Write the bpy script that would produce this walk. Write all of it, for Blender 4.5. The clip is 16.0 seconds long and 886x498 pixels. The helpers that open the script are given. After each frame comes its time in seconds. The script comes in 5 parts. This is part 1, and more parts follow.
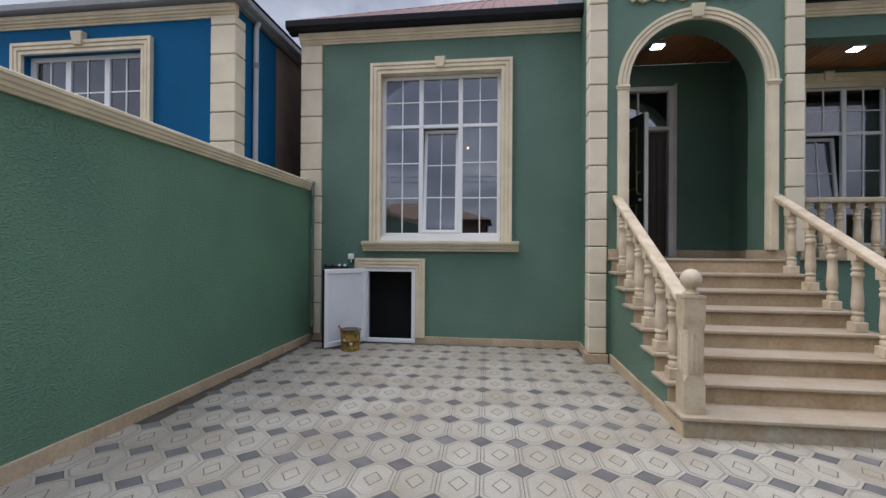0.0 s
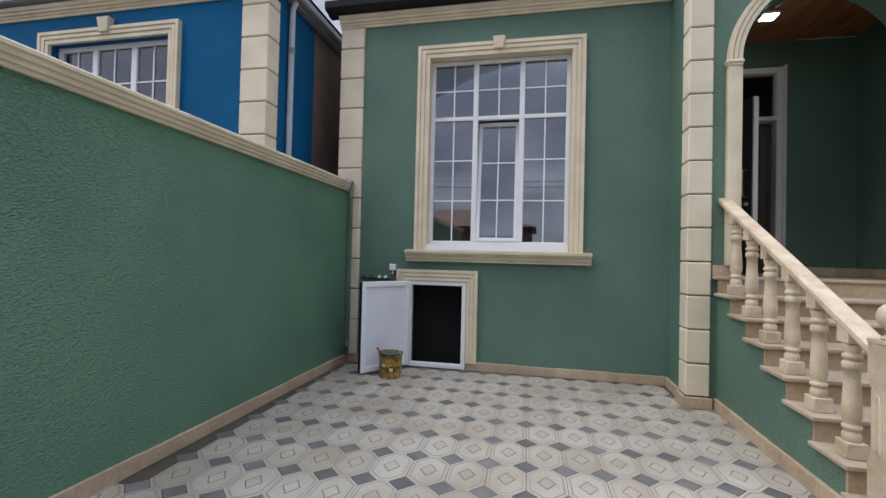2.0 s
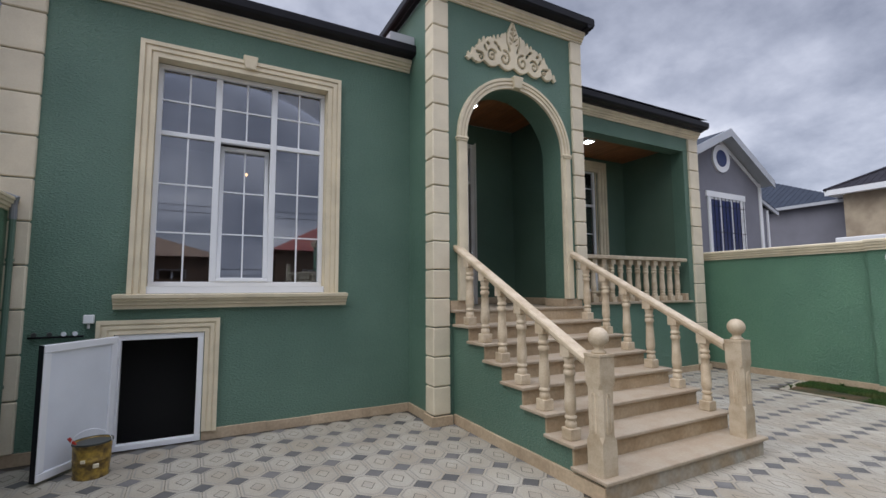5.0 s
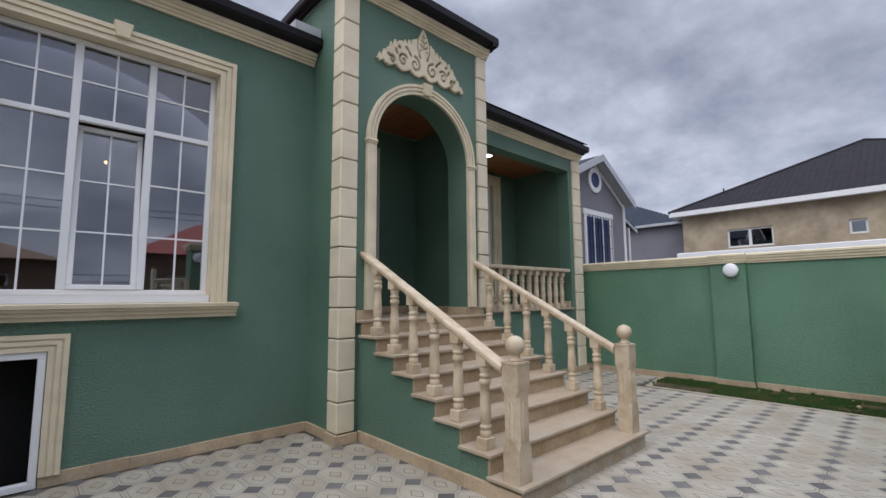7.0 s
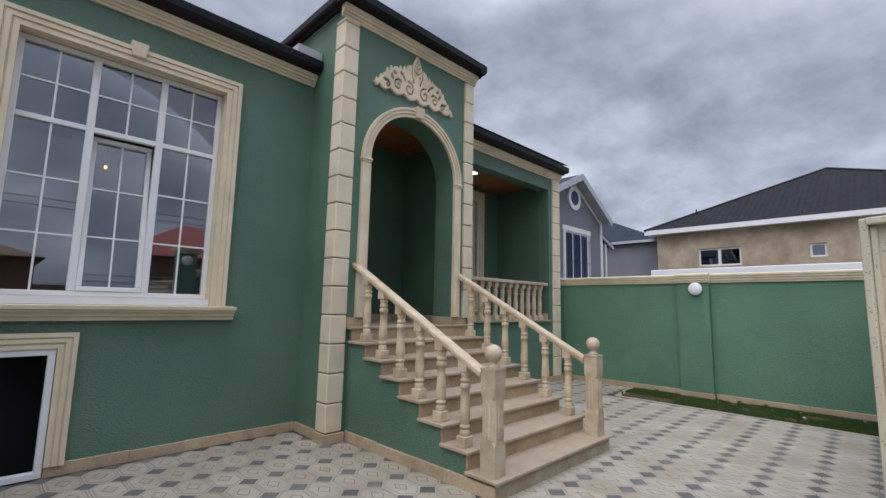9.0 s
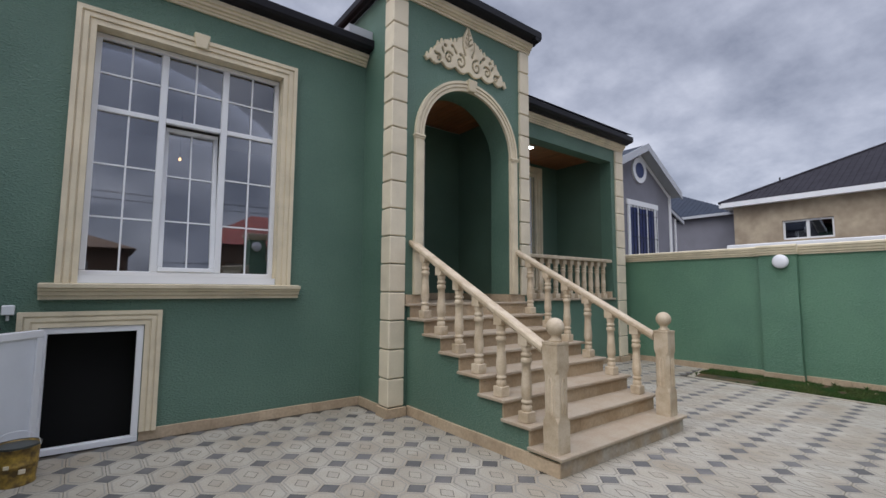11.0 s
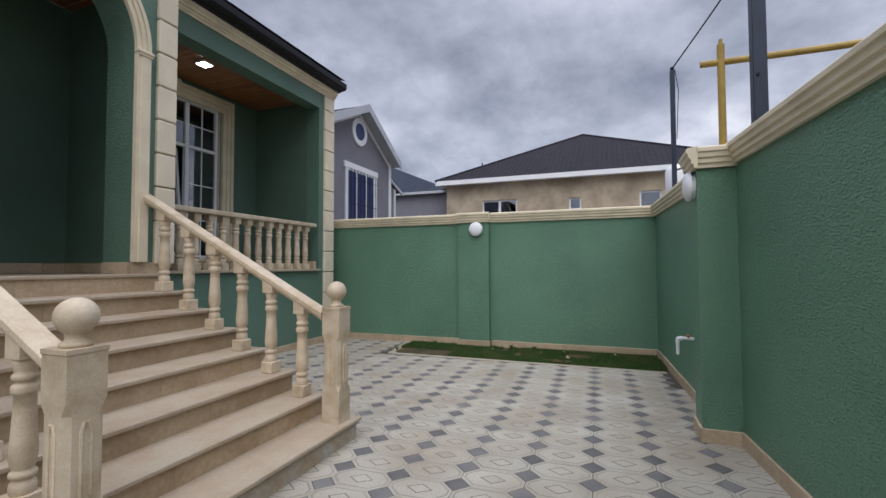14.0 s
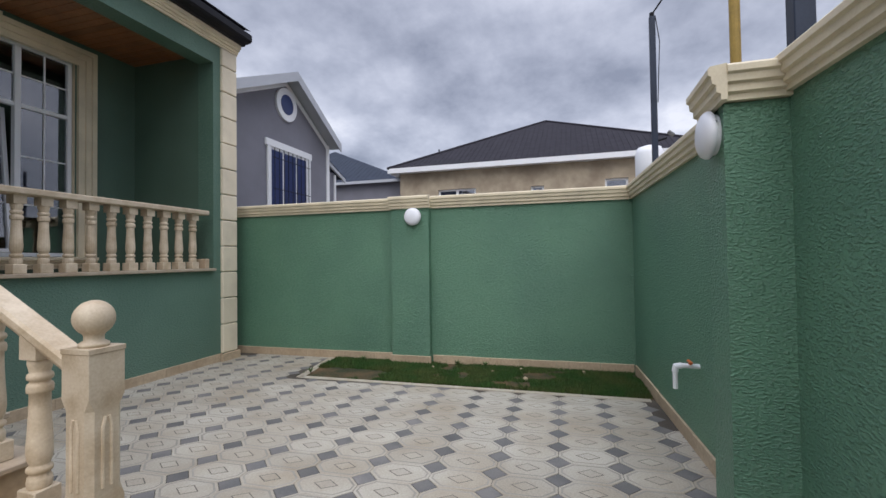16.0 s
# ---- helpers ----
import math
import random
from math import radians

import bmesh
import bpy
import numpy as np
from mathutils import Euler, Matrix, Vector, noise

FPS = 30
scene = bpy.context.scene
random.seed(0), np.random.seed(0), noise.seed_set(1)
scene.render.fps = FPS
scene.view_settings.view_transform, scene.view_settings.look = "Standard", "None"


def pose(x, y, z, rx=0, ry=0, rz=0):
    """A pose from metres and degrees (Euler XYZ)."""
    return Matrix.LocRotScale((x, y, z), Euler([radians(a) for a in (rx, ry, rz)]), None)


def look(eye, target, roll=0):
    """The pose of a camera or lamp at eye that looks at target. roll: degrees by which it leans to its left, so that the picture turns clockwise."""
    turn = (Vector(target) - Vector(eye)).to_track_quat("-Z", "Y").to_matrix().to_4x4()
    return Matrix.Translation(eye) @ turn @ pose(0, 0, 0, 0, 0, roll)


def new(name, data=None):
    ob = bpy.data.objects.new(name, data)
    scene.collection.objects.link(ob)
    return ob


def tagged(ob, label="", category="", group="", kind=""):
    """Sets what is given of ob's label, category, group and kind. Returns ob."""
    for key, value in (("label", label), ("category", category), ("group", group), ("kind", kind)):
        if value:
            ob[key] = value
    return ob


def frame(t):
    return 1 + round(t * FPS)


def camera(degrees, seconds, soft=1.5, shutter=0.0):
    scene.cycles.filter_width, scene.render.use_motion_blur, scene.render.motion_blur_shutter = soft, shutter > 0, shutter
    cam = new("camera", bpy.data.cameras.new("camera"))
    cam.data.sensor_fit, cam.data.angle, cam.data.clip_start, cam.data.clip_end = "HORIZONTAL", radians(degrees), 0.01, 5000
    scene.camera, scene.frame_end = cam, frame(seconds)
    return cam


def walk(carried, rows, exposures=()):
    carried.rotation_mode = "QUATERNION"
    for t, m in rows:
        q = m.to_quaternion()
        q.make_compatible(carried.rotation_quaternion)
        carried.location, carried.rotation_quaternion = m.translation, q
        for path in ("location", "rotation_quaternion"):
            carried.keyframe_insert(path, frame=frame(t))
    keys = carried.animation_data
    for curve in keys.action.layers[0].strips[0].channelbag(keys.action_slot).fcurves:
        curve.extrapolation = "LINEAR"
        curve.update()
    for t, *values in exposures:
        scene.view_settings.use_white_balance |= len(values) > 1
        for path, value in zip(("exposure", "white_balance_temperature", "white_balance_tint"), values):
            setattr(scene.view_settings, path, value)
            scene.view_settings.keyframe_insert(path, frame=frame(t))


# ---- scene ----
import itertools

cam = camera(89.6, 16.0)
METRES, EYE, TILT, LEAN, TURN = 6.8, 1.5, 0.0, 0.0, 5.1
PATH = [
    (0, (1.015, 0.94, 1.475), (0.764, 2.924, 1.484), 0.4),
    (0.5, (0.93, 1.203, 1.518), (0.623, 3.179, 1.538), 0.7),
    (1, (0.853, 1.417, 1.503), (0.523, 3.39, 1.526), 1.2),
    (1.5, (0.748, 1.705, 1.525), (0.365, 3.668, 1.539), 1.3),
    (2, (0.64, 1.898, 1.531), (0.222, 3.854, 1.568), 1.4),
    (2.5, (0.506, 2.084, 1.597), (0.63, 4.077, 1.714), 0.6),
    (3, (0.398, 2.125, 1.639), (1.114, 3.982, 1.832), -0.1),
    (3.5, (0.312, 2.04, 1.598), (1.461, 3.665, 1.788), -0.2),
    (4, (0.139, 1.964, 1.658), (1.417, 3.493, 1.826), 0.5),
    (4.5, (-0.147, 2.018, 1.666), (0.924, 3.698, 1.843), 0.4),
    (4.7, (-0.26, 2.055, 1.657), (0.669, 3.816, 1.839), -0.3),
    (6.8, (-0.401, 2.425, 1.669), (0.816, 3.997, 1.884), -0.5),
    (7, (-0.442, 2.423, 1.667), (0.901, 3.889, 1.882), -0.4),
    (7.5, (-0.502, 2.373, 1.655), (1.066, 3.598, 1.854), -0.0),
    (8, (-0.55, 2.242, 1.65), (1.101, 3.355, 1.837), 0.2),
    (8.5, (-0.664, 2.144, 1.669), (0.959, 3.299, 1.841), 0.6),
    (9, (-0.783, 2.144, 1.694), (0.614, 3.553, 1.946), 1.2),
    (9.2, (-0.843, 2.153, 1.703), (0.447, 3.658, 1.965), 1.3),
    (11.3, (-0.616, 2.223, 1.579), (0.594, 3.806, 1.752), 0.4),
    (11.5, (-0.503, 2.235, 1.566), (0.826, 3.72, 1.73), -0.0),
    (12, (-0.222, 2.323, 1.502), (1.342, 3.562, 1.635), -0.4),
    (12.5, (0.112, 2.422, 1.511), (1.842, 3.419, 1.62), -0.1),
    (13, (0.482, 2.426, 1.486), (2.299, 3.258, 1.575), -0.6),
    (13.5, (0.885, 2.512, 1.484), (2.725, 3.29, 1.564), -0.5),
    (14, (1.306, 2.655, 1.476), (3.178, 3.354, 1.549), -0.2),
    (14.5, (1.719, 2.75, 1.491), (3.632, 3.331, 1.561), -0.4),
    (15, (2.149, 2.77, 1.536), (4.062, 3.349, 1.587), -1.2),
    (15.5, (2.617, 2.785, 1.495), (4.533, 3.359, 1.541), -0.9),
    (16, (3.014, 2.706, 1.509), (4.934, 3.264, 1.554), -0.8),
]
walk(cam, [(t, look(eye, target, roll)) for t, eye, target, roll in PATH],
     exposures=((0, 0.12), (1, 0.3), (2.5, 0.29), (4, 0.1), (7, 0.03), (9, -0.02), (13, -0.02), (14.5, 0.03), (16, 0.12)))

# ---- world, sun, lights ----
world = bpy.data.worlds.new("overcast_sky")
scene.world = world
world.use_nodes = True


def build_world():
    nt = world.node_tree
    n, l = nt.nodes, nt.links
    n.clear()
    out = n.new("ShaderNodeOutputWorld")
    bg = n.new("ShaderNodeBackground")
    sky = n.new("ShaderNodeTexSky")
    sky.sky_type, sky.sun_disc = "NISHITA", False
    sky.sun_elevation, sky.sun_rotation = radians(52), radians(255)
    tc = n.new("ShaderNodeTexCoord")
    sep = n.new("ShaderNodeSeparateXYZ")
    l.new(tc.outputs["Generated"], sep.inputs[0])
    # project the view of the cloud deck on a plane
    add = n.new("ShaderNodeMath"); add.operation = "ADD"; add.inputs[1].default_value = 0.34
    mx = n.new("ShaderNodeMath"); mx.operation = "MAXIMUM"; mx.inputs[1].default_value = 0.0
    l.new(sep.outputs[2], mx.inputs[0]); l.new(mx.outputs[0], add.inputs[0])
    cmb = n.new("ShaderNodeCombineXYZ")
    for i in (0, 1):
        d = n.new("ShaderNodeMath"); d.operation = "DIVIDE"
        l.new(sep.outputs[i], d.inputs[0]); l.new(add.outputs[0], d.inputs[1]); l.new(d.outputs[0], cmb.inputs[i])
    noi = n.new("ShaderNodeTexNoise")
    noi.inputs["Scale"].default_value, noi.inputs["Detail"].default_value = 1.75, 10
    noi.inputs["Roughness"].default_value, noi.inputs["Distortion"].default_value = 0.58, 0.0
    l.new(cmb.outputs[0], noi.inputs["Vector"])
    ramp = n.new("ShaderNodeValToRGB")
    cr = ramp.color_ramp
    cr.elements[0].position, cr.elements[0].color = 0.36, (0.26, 0.285, 0.375, 1)
    cr.elements[1].position, cr.elements[1].color = 0.68, (0.82, 0.84, 0.94, 1)
    e = cr.elements.new(0.48); e.color = (0.42, 0.45, 0.56, 1)
    e = cr.elements.new(0.59); e.color = (0.60, 0.63, 0.75, 1)
    l.new(noi.outputs[0], ramp.inputs[0])
    mixs = n.new("ShaderNodeMixRGB"); mixs.blend_type = "ADD"; mixs.inputs[0].default_value = 1.0
    sc = n.new("ShaderNodeMixRGB"); sc.blend_type = "MULTIPLY"; sc.inputs[0].default_value = 1.0
    sc.inputs[2].default_value = (0.012, 0.012, 0.012, 1)
    l.new(sky.outputs[0], sc.inputs[1])
    l.new(sc.outputs[0], mixs.inputs[1]); l.new(ramp.outputs[0], mixs.inputs[2])
    l.new(mixs.outputs[0], bg.inputs[0])
    # an overcast sky is brightest overhead
    st = n.new("ShaderNodeMapRange")
    st.inputs["From Min"].default_value, st.inputs["From Max"].default_value = 0.55, 1.0
    st.inputs["To Min"].default_value, st.inputs["To Max"].default_value = 0.95, 3.6
    l.new(sep.outputs[2], st.inputs[0]); l.new(st.outputs[0], bg.inputs[1])
    l.new(bg.outputs[0], out.inputs[0])


build_world()
sun = new("sun", bpy.data.lights.new("sun", "SUN"))
sun.data.energy, sun.data.angle, sun.data.color = 1.75, radians(65), (1.0, 0.97, 0.93)
sun.matrix_world = look((0, 0, 30), (23.0, 6.0, 0))

# ---- materials ----


def mat(name, color, rough=0.7, metal=0.0, var=0.12, scale=3.0, fine=60.0, bump=0.15, dist=0.01, tint=None, emit=None,
        random_piece=0.0, speck=None):
    """A procedural surface: broad stains, fine grain and relief."""
    m = bpy.data.materials.new(name)
    m.use_nodes = True
    nt = m.node_tree
    n, l = nt.nodes, nt.links
    b = n["Principled BSDF"]
    b.inputs["Roughness"].default_value, b.inputs["Metallic"].default_value = rough, metal
    geo = n.new("ShaderNodeNewGeometry")
    big = n.new("ShaderNodeTexNoise")
    big.inputs["Scale"].default_value, big.inputs["Detail"].default_value = scale, 5
    small = n.new("ShaderNodeTexNoise")
    small.inputs["Scale"].default_value, small.inputs["Detail"].default_value = fine, 3
    l.new(geo.outputs["Position"], big.inputs["Vector"]); l.new(geo.outputs["Position"], small.inputs["Vector"])
    mix = n.new("ShaderNodeMixRGB")
    t = tint or tuple(c * (1 - 2.2 * var) for c in color)
    mix.inputs[1].default_value, mix.inputs[2].default_value = (*color, 1), (*t, 1)
    rmp = n.new("ShaderNodeMapRange")
    rmp.inputs["From Min"].default_value, rmp.inputs["From Max"].default_value = 0.38, 0.68
    l.new(big.outputs[0], rmp.inputs[0]); l.new(rmp.outputs[0], mix.inputs[0])
    fin = n.new("ShaderNodeMixRGB"); fin.blend_type = "OVERLAY"; fin.inputs[0].default_value = min(1.0, var * 2)
    l.new(mix.outputs[0], fin.inputs[1]); l.new(small.outputs[0], fin.inputs[2])
    last = fin
    if random_piece:
        oi = n.new("ShaderNodeObjectInfo"); ri = n.new("ShaderNodeNewGeometry")
        ad = n.new("ShaderNodeMath"); ad.operation = "ADD"
        l.new(oi.outputs["Random"], ad.inputs[0]); l.new(ri.outputs["Random Per Island"], ad.inputs[1])
        fr = n.new("ShaderNodeMath"); fr.operation = "FRACT"; l.new(ad.outputs[0], fr.inputs[0])
        mr = n.new("ShaderNodeMapRange"); mr.inputs["To Min"].default_value = 1 - random_piece; mr.inputs["To Max"].default_value = 1 + random_piece
        l.new(fr.outputs[0], mr.inputs[0])
        hs = n.new("ShaderNodeHueSaturation"); l.new(mr.outputs[0], hs.inputs["Value"]); l.new(last.outputs[0], hs.inputs["Color"])
        last = hs
    l.new(last.outputs[0], b.inputs["Base Color"])
    if bump:
        bp = n.new("ShaderNodeBump"); bp.inputs["Strength"].default_value, bp.inputs["Distance"].default_value = bump, dist
        l.new(small.outputs[0], bp.inputs["Height"]); l.new(bp.outputs[0], b.inputs["Normal"])
    if emit:
        b.inputs["Emission Color"].default_value, b.inputs["Emission Strength"].default_value = (*emit[0], 1), emit[1]
    return m


def stucco(name, color, tint, scale=46.0, strength=0.8, dist=0.013):
    """Painted drag-finish render: short, mostly level worm-shaped ridges."""
    m = mat(name, color, rough=0.42, var=0.08, scale=1.1, fine=90, bump=0, tint=tint)
    nt = m.node_tree
    n, l = nt.nodes, nt.links
    b = n["Principled BSDF"]
    tc = n.new("ShaderNodeTexCoord")
    mp = n.new("ShaderNodeMapping"); mp.inputs["Scale"].default_value = (0.85, 0.85, 1.9)
    l.new(tc.outputs["Object"], mp.inputs[0])
    a = n.new("ShaderNodeTexNoise"); a.inputs["Scale"].default_value, a.inputs["Detail"].default_value = scale, 3.0
    a.inputs["Distortion"].default_value = 0.15
    l.new(mp.outputs[0], a.inputs["Vector"])
    r = n.new("ShaderNodeMapRange"); r.inputs["From Min"].default_value, r.inputs["From Max"].default_value = 0.43, 0.76
    r.interpolation_type = "SMOOTHSTEP"
    l.new(a.outputs[0], r.inputs[0])
    f = n.new("ShaderNodeTexNoise"); f.inputs["Scale"].default_value = scale * 5
    l.new(tc.outputs["Object"], f.inputs["Vector"])
    mm = n.new("ShaderNodeMath"); mm.operation = "MULTIPLY_ADD"; mm.inputs[1].default_value = 0.12
    l.new(f.outputs[0], mm.inputs[0]); l.new(r.outputs[0], mm.inputs[2])
    bp = n.new("ShaderNodeBump"); bp.inputs["Strength"].default_value, bp.inputs["Distance"].default_value = strength, dist
    l.new(mm.outputs[0], bp.inputs["Height"]); l.new(bp.outputs[0], b.inputs["Normal"])
    return m


def glass_mat(name, rough=0.02):
    m = bpy.data.materials.new(name)
    m.use_nodes = True
    n, l = m.node_tree.nodes, m.node_tree.links
    b = n["Principled BSDF"]
    b.inputs["Base Color"].default_value = (0.02, 0.022, 0.028, 1)
    b.inputs["Roughness"].default_value = rough
    b.inputs["Transmission Weight"].default_value = 0.0
    b.inputs["IOR"].default_value = 1.6
    b.inputs["Specular IOR Level"].default_value = 0.9
    tr = n.new("ShaderNodeBsdfTransparent"); tr.inputs[0].default_value = (0.75, 0.77, 0.8, 1)
    gl = n.new("ShaderNodeBsdfGlossy"); gl.inputs["Roughness"].default_value = rough; gl.inputs[0].default_value = (0.95, 0.96, 1, 1)
    fr = n.new("ShaderNodeFresnel"); fr.inputs[0].default_value = 2.5
    mx = n.new("ShaderNodeMixShader")
    l.new(fr.outputs[0], mx.inputs[0]); l.new(tr.outputs[0], mx.inputs[1]); l.new(gl.outputs[0], mx.inputs[2])
    l.new(mx.outputs[0], n["Material Output"].inputs[0])
    return m


GREEN = stucco("green_stucco", (0.122, 0.256, 0.166), (0.100, 0.215, 0.145))
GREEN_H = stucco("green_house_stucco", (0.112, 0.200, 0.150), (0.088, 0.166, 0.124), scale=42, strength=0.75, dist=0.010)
# same wall paint, smoother; porch and entrance shade is put into its darker colour
GREEN2 = stucco("green_stucco_smooth_shaded", (0.094, 0.160, 0.120), (0.076, 0.130, 0.094), scale=40, strength=0.2)
BLUE = mat("blue_render", (0.002, 0.105, 0.25), rough=0.75, var=0.08, scale=1.2, fine=50, bump=0.2)
CREAM = mat("cream_stone_trim", (0.74, 0.645, 0.47), rough=0.65, var=0.08, scale=3, fine=90, bump=0.12, dist=0.004)
CREAM_B = mat("cream_stone_block", (0.73, 0.645, 0.49), rough=0.68, var=0.06, scale=3, fine=70, bump=0.15, dist=0.004, random_piece=0.05)
JOINT = mat("dark_joint", (0.28, 0.24, 0.19), rough=0.9, var=0.05)
STONE = mat("limestone_step", (0.41, 0.34, 0.255), rough=0.55, var=0.08, scale=4, fine=40, bump=0.1, dist=0.004, tint=(0.36, 0.275, 0.19))
RISER = mat("limestone_riser", (0.42, 0.32, 0.21), rough=0.55, var=0.14, scale=3.5, fine=30, bump=0.12, dist=0.004, tint=(0.33, 0.235, 0.14), random_piece=0.12)
RISER_S = mat("stained_bottom_riser", (0.34, 0.265, 0.18), rough=0.75, var=0.16, scale=5, fine=30, bump=0.2, dist=0.004, tint=(0.40, 0.375, 0.33))
BALUS = mat("turned_limestone", (0.60, 0.50, 0.37), rough=0.6, var=0.10, scale=7, fine=80, bump=0.15, dist=0.004, tint=(0.44, 0.34, 0.225), random_piece=0.10)
PLINTH = mat("plinth_stone", (0.50, 0.39, 0.27), rough=0.6, var=0.14, scale=3, fine=30, bump=0.12, dist=0.004, tint=(0.40, 0.30, 0.20), random_piece=0.08)
WHITE = mat("white_plastic", (0.80, 0.81, 0.83), rough=0.35, var=0.02, scale=2, bump=0)
WHITE_P = mat("white_panel", (0.74, 0.77, 0.82), rough=0.4, var=0.03, scale=3, bump=0)
GLASS = glass_mat("window_glass")
GUTTER = mat("black_gutter", (0.018, 0.018, 0.022), rough=0.35, var=0.1, bump=0)
GREYG = mat("grey_gutter", (0.22, 0.23, 0.25), rough=0.45, var=0.06, bump=0)
ROOFD = mat("dark_roof_sheet", (0.036, 0.034, 0.042), rough=0.95, var=0.1, bump=0.05)
ROOFB = mat("slate_blue_roof_sheet", (0.035, 0.044, 0.065), rough=0.85, var=0.08, bump=0.05)
ROOFR = mat("red_roof_sheet", (0.36, 0.07, 0.045), rough=0.55, var=0.1, bump=0.05)
ROOFT = mat("brown_red_tile_sheet", (0.20, 0.085, 0.065), rough=0.6, var=0.12, scale=3, fine=30, bump=0.1)
ROOFO = mat("dull_ochre_roof_sheet", (0.27, 0.17, 0.10), rough=0.6, var=0.12, bump=0.05)
WOOD = mat("varnished_wood_ceiling", (0.29, 0.115, 0.045), rough=0.35, var=0.2, scale=4, fine=25, bump=0.1, dist=0.003, tint=(0.20, 0.075, 0.03), random_piece=0.2)
GREYW = mat("grey_render", (0.20, 0.20, 0.235), rough=0.8, var=0.06, scale=1.5, bump=0.15)
BEIGE = mat("raw_plaster", (0.47, 0.39, 0.285), rough=0.9, var=0.09, scale=1.3, fine=5, bump=0.2, tint=(0.30, 0.24, 0.175))
CONC = mat("raw_brown_concrete", (0.22, 0.16, 0.125), rough=0.9, var=0.12, scale=2, bump=0.3)
# near-black colour that stands in for the unlit dark of cellar and rooms
DARK = mat("painted_interior_dark", (0.003, 0.003, 0.003), rough=0.9, var=0.05, bump=0)
ROOM = mat("room_plaster", (0.35, 0.32, 0.28), rough=0.9, var=0.05, bump=0)
DOORB = mat("brown_door_panel", (0.05, 0.034, 0.024), rough=0.4, var=0.1, scale=4, bump=0.05)
DOORG = mat("dark_door_metal", (0.045, 0.05, 0.045), rough=0.35, var=0.1, bump=0.05)
DFRAME = mat("pale_door_frame", (0.66, 0.64, 0.60), rough=0.45, var=0.05, bump=0)
GATE = mat("cream_gate_paint", (0.66, 0.60, 0.47), rough=0.45, var=0.05, scale=5, fine=110, bump=0.35, dist=0.006)


def speckle(m, colour, scale, size):
    """Small dark specks over the base colour of a material."""
    n, l = m.node_tree.nodes, m.node_tree.links
    b = n["Principled BSDF"]
    src = b.inputs["Base Color"].links[0].from_socket
    g = n.new("ShaderNodeNewGeometry")
    v = n.new("ShaderNodeTexVoronoi"); v.inputs["Scale"].default_value = scale
    l.new(g.outputs["Position"], v.inputs["Vector"])
    r = n.new("ShaderNodeMapRange"); r.inputs["From Min"].default_value, r.inputs["From Max"].default_value = size, size * 0.7
    l.new(v.outputs["Distance"], r.inputs[0])
    w = n.new("ShaderNodeTexWhiteNoise"); l.new(v.outputs["Position"], w.inputs["Vector"])
    k = n.new("ShaderNodeMath"); k.operation = "GREATER_THAN"; k.inputs[1].default_value = 0.55
    l.new(w.outputs["Value"], k.inputs[0])
    q = n.new("ShaderNodeMath"); q.operation = "MULTIPLY"; l.new(r.outputs[0], q.inputs[0]); l.new(k.outputs[0], q.inputs[1])
    x = n.new("ShaderNodeMixRGB"); x.inputs[2].default_value = (*colour, 1)
    l.new(q.outputs[0], x.inputs[0]); l.new(src, x.inputs[1]); l.new(x.outputs[0], b.inputs["Base Color"])


speckle(GATE, (0.16, 0.12, 0.08), 75, 0.24)
BRASS = mat("antique_brass", (0.42, 0.30, 0.13), rough=0.38, metal=0.8, var=0.15, scale=14, fine=60, bump=0.1)
GOLDP = mat("gold_paint", (0.19, 0.135, 0.065), rough=0.5, metal=0.2, var=0.15, scale=12, bump=0.1)
LAMPW = mat("opal_lamp_plastic", (0.82, 0.83, 0.88), rough=0.3, var=0.02, bump=0)
LED = mat("led_panel", (0.9, 0.95, 1.0), rough=0.4, var=0.0, bump=0, emit=((0.85, 0.95, 1.0), 14.0))
PALEG = mat("pale_grey_board", (0.46, 0.48, 0.52), rough=0.5, var=0.04, bump=0)
STEEL = mat("navy_steel_pole", (0.03, 0.04, 0.065), rough=0.45, metal=0.2, var=0.1, bump=0)
YELLOW = mat("yellow_gas_pipe", (0.42, 0.28, 0.06), rough=0.5, var=0.12, scale=6, bump=0.05)
GRASS = mat("grass_blade", (0.028, 0.085, 0.012), rough=0.8, var=0.2, scale=2.4, bump=0, tint=(0.075, 0.095, 0.022), random_piece=0.35)
SOIL = mat("soil", (0.028, 0.034, 0.012), rough=0.95, var=0.2, scale=3.2, fine=40, bump=0.6, dist=0.03, tint=(0.13, 0.075, 0.035))
TILE_L = mat("pale_concrete_tile", (0.395, 0.365, 0.305), rough=0.72, var=0.15, scale=1.6, fine=70, bump=0.2, dist=0.003, tint=(0.31, 0.265, 0.20), random_piece=0.07)
TILE_D = mat("dark_concrete_tile", (0.108, 0.105, 0.103), rough=0.75, var=0.10, scale=3, fine=70, bump=0.12, dist=0.003, tint=(0.17, 0.16, 0.15), random_piece=0.22)
GROUT = mat("sandy_grout", (0.085, 0.072, 0.056), rough=0.95, var=0.15, scale=3, bump=0.3)
EARTH = mat("earth", (0.17, 0.15, 0.12), rough=0.95, var=0.15, scale=0.4, fine=8, bump=0.3)
BLUEC = mat("blue_curtain", (0.012, 0.03, 0.13), rough=0.35, var=0.1, bump=0)
BUCKET = mat("ochre_paint_tin", (0.10, 0.06, 0.02), rough=0.45, var=0.2, scale=14, bump=0.05, tint=(0.48, 0.31, 0.05))
REDP = mat("red_plastic", (0.45, 0.03, 0.02), rough=0.4, var=0.05, bump=0)
ORANGE = mat("orange_plastic", (0.6, 0.14, 0.03), rough=0.4, var=0.05, bump=0)
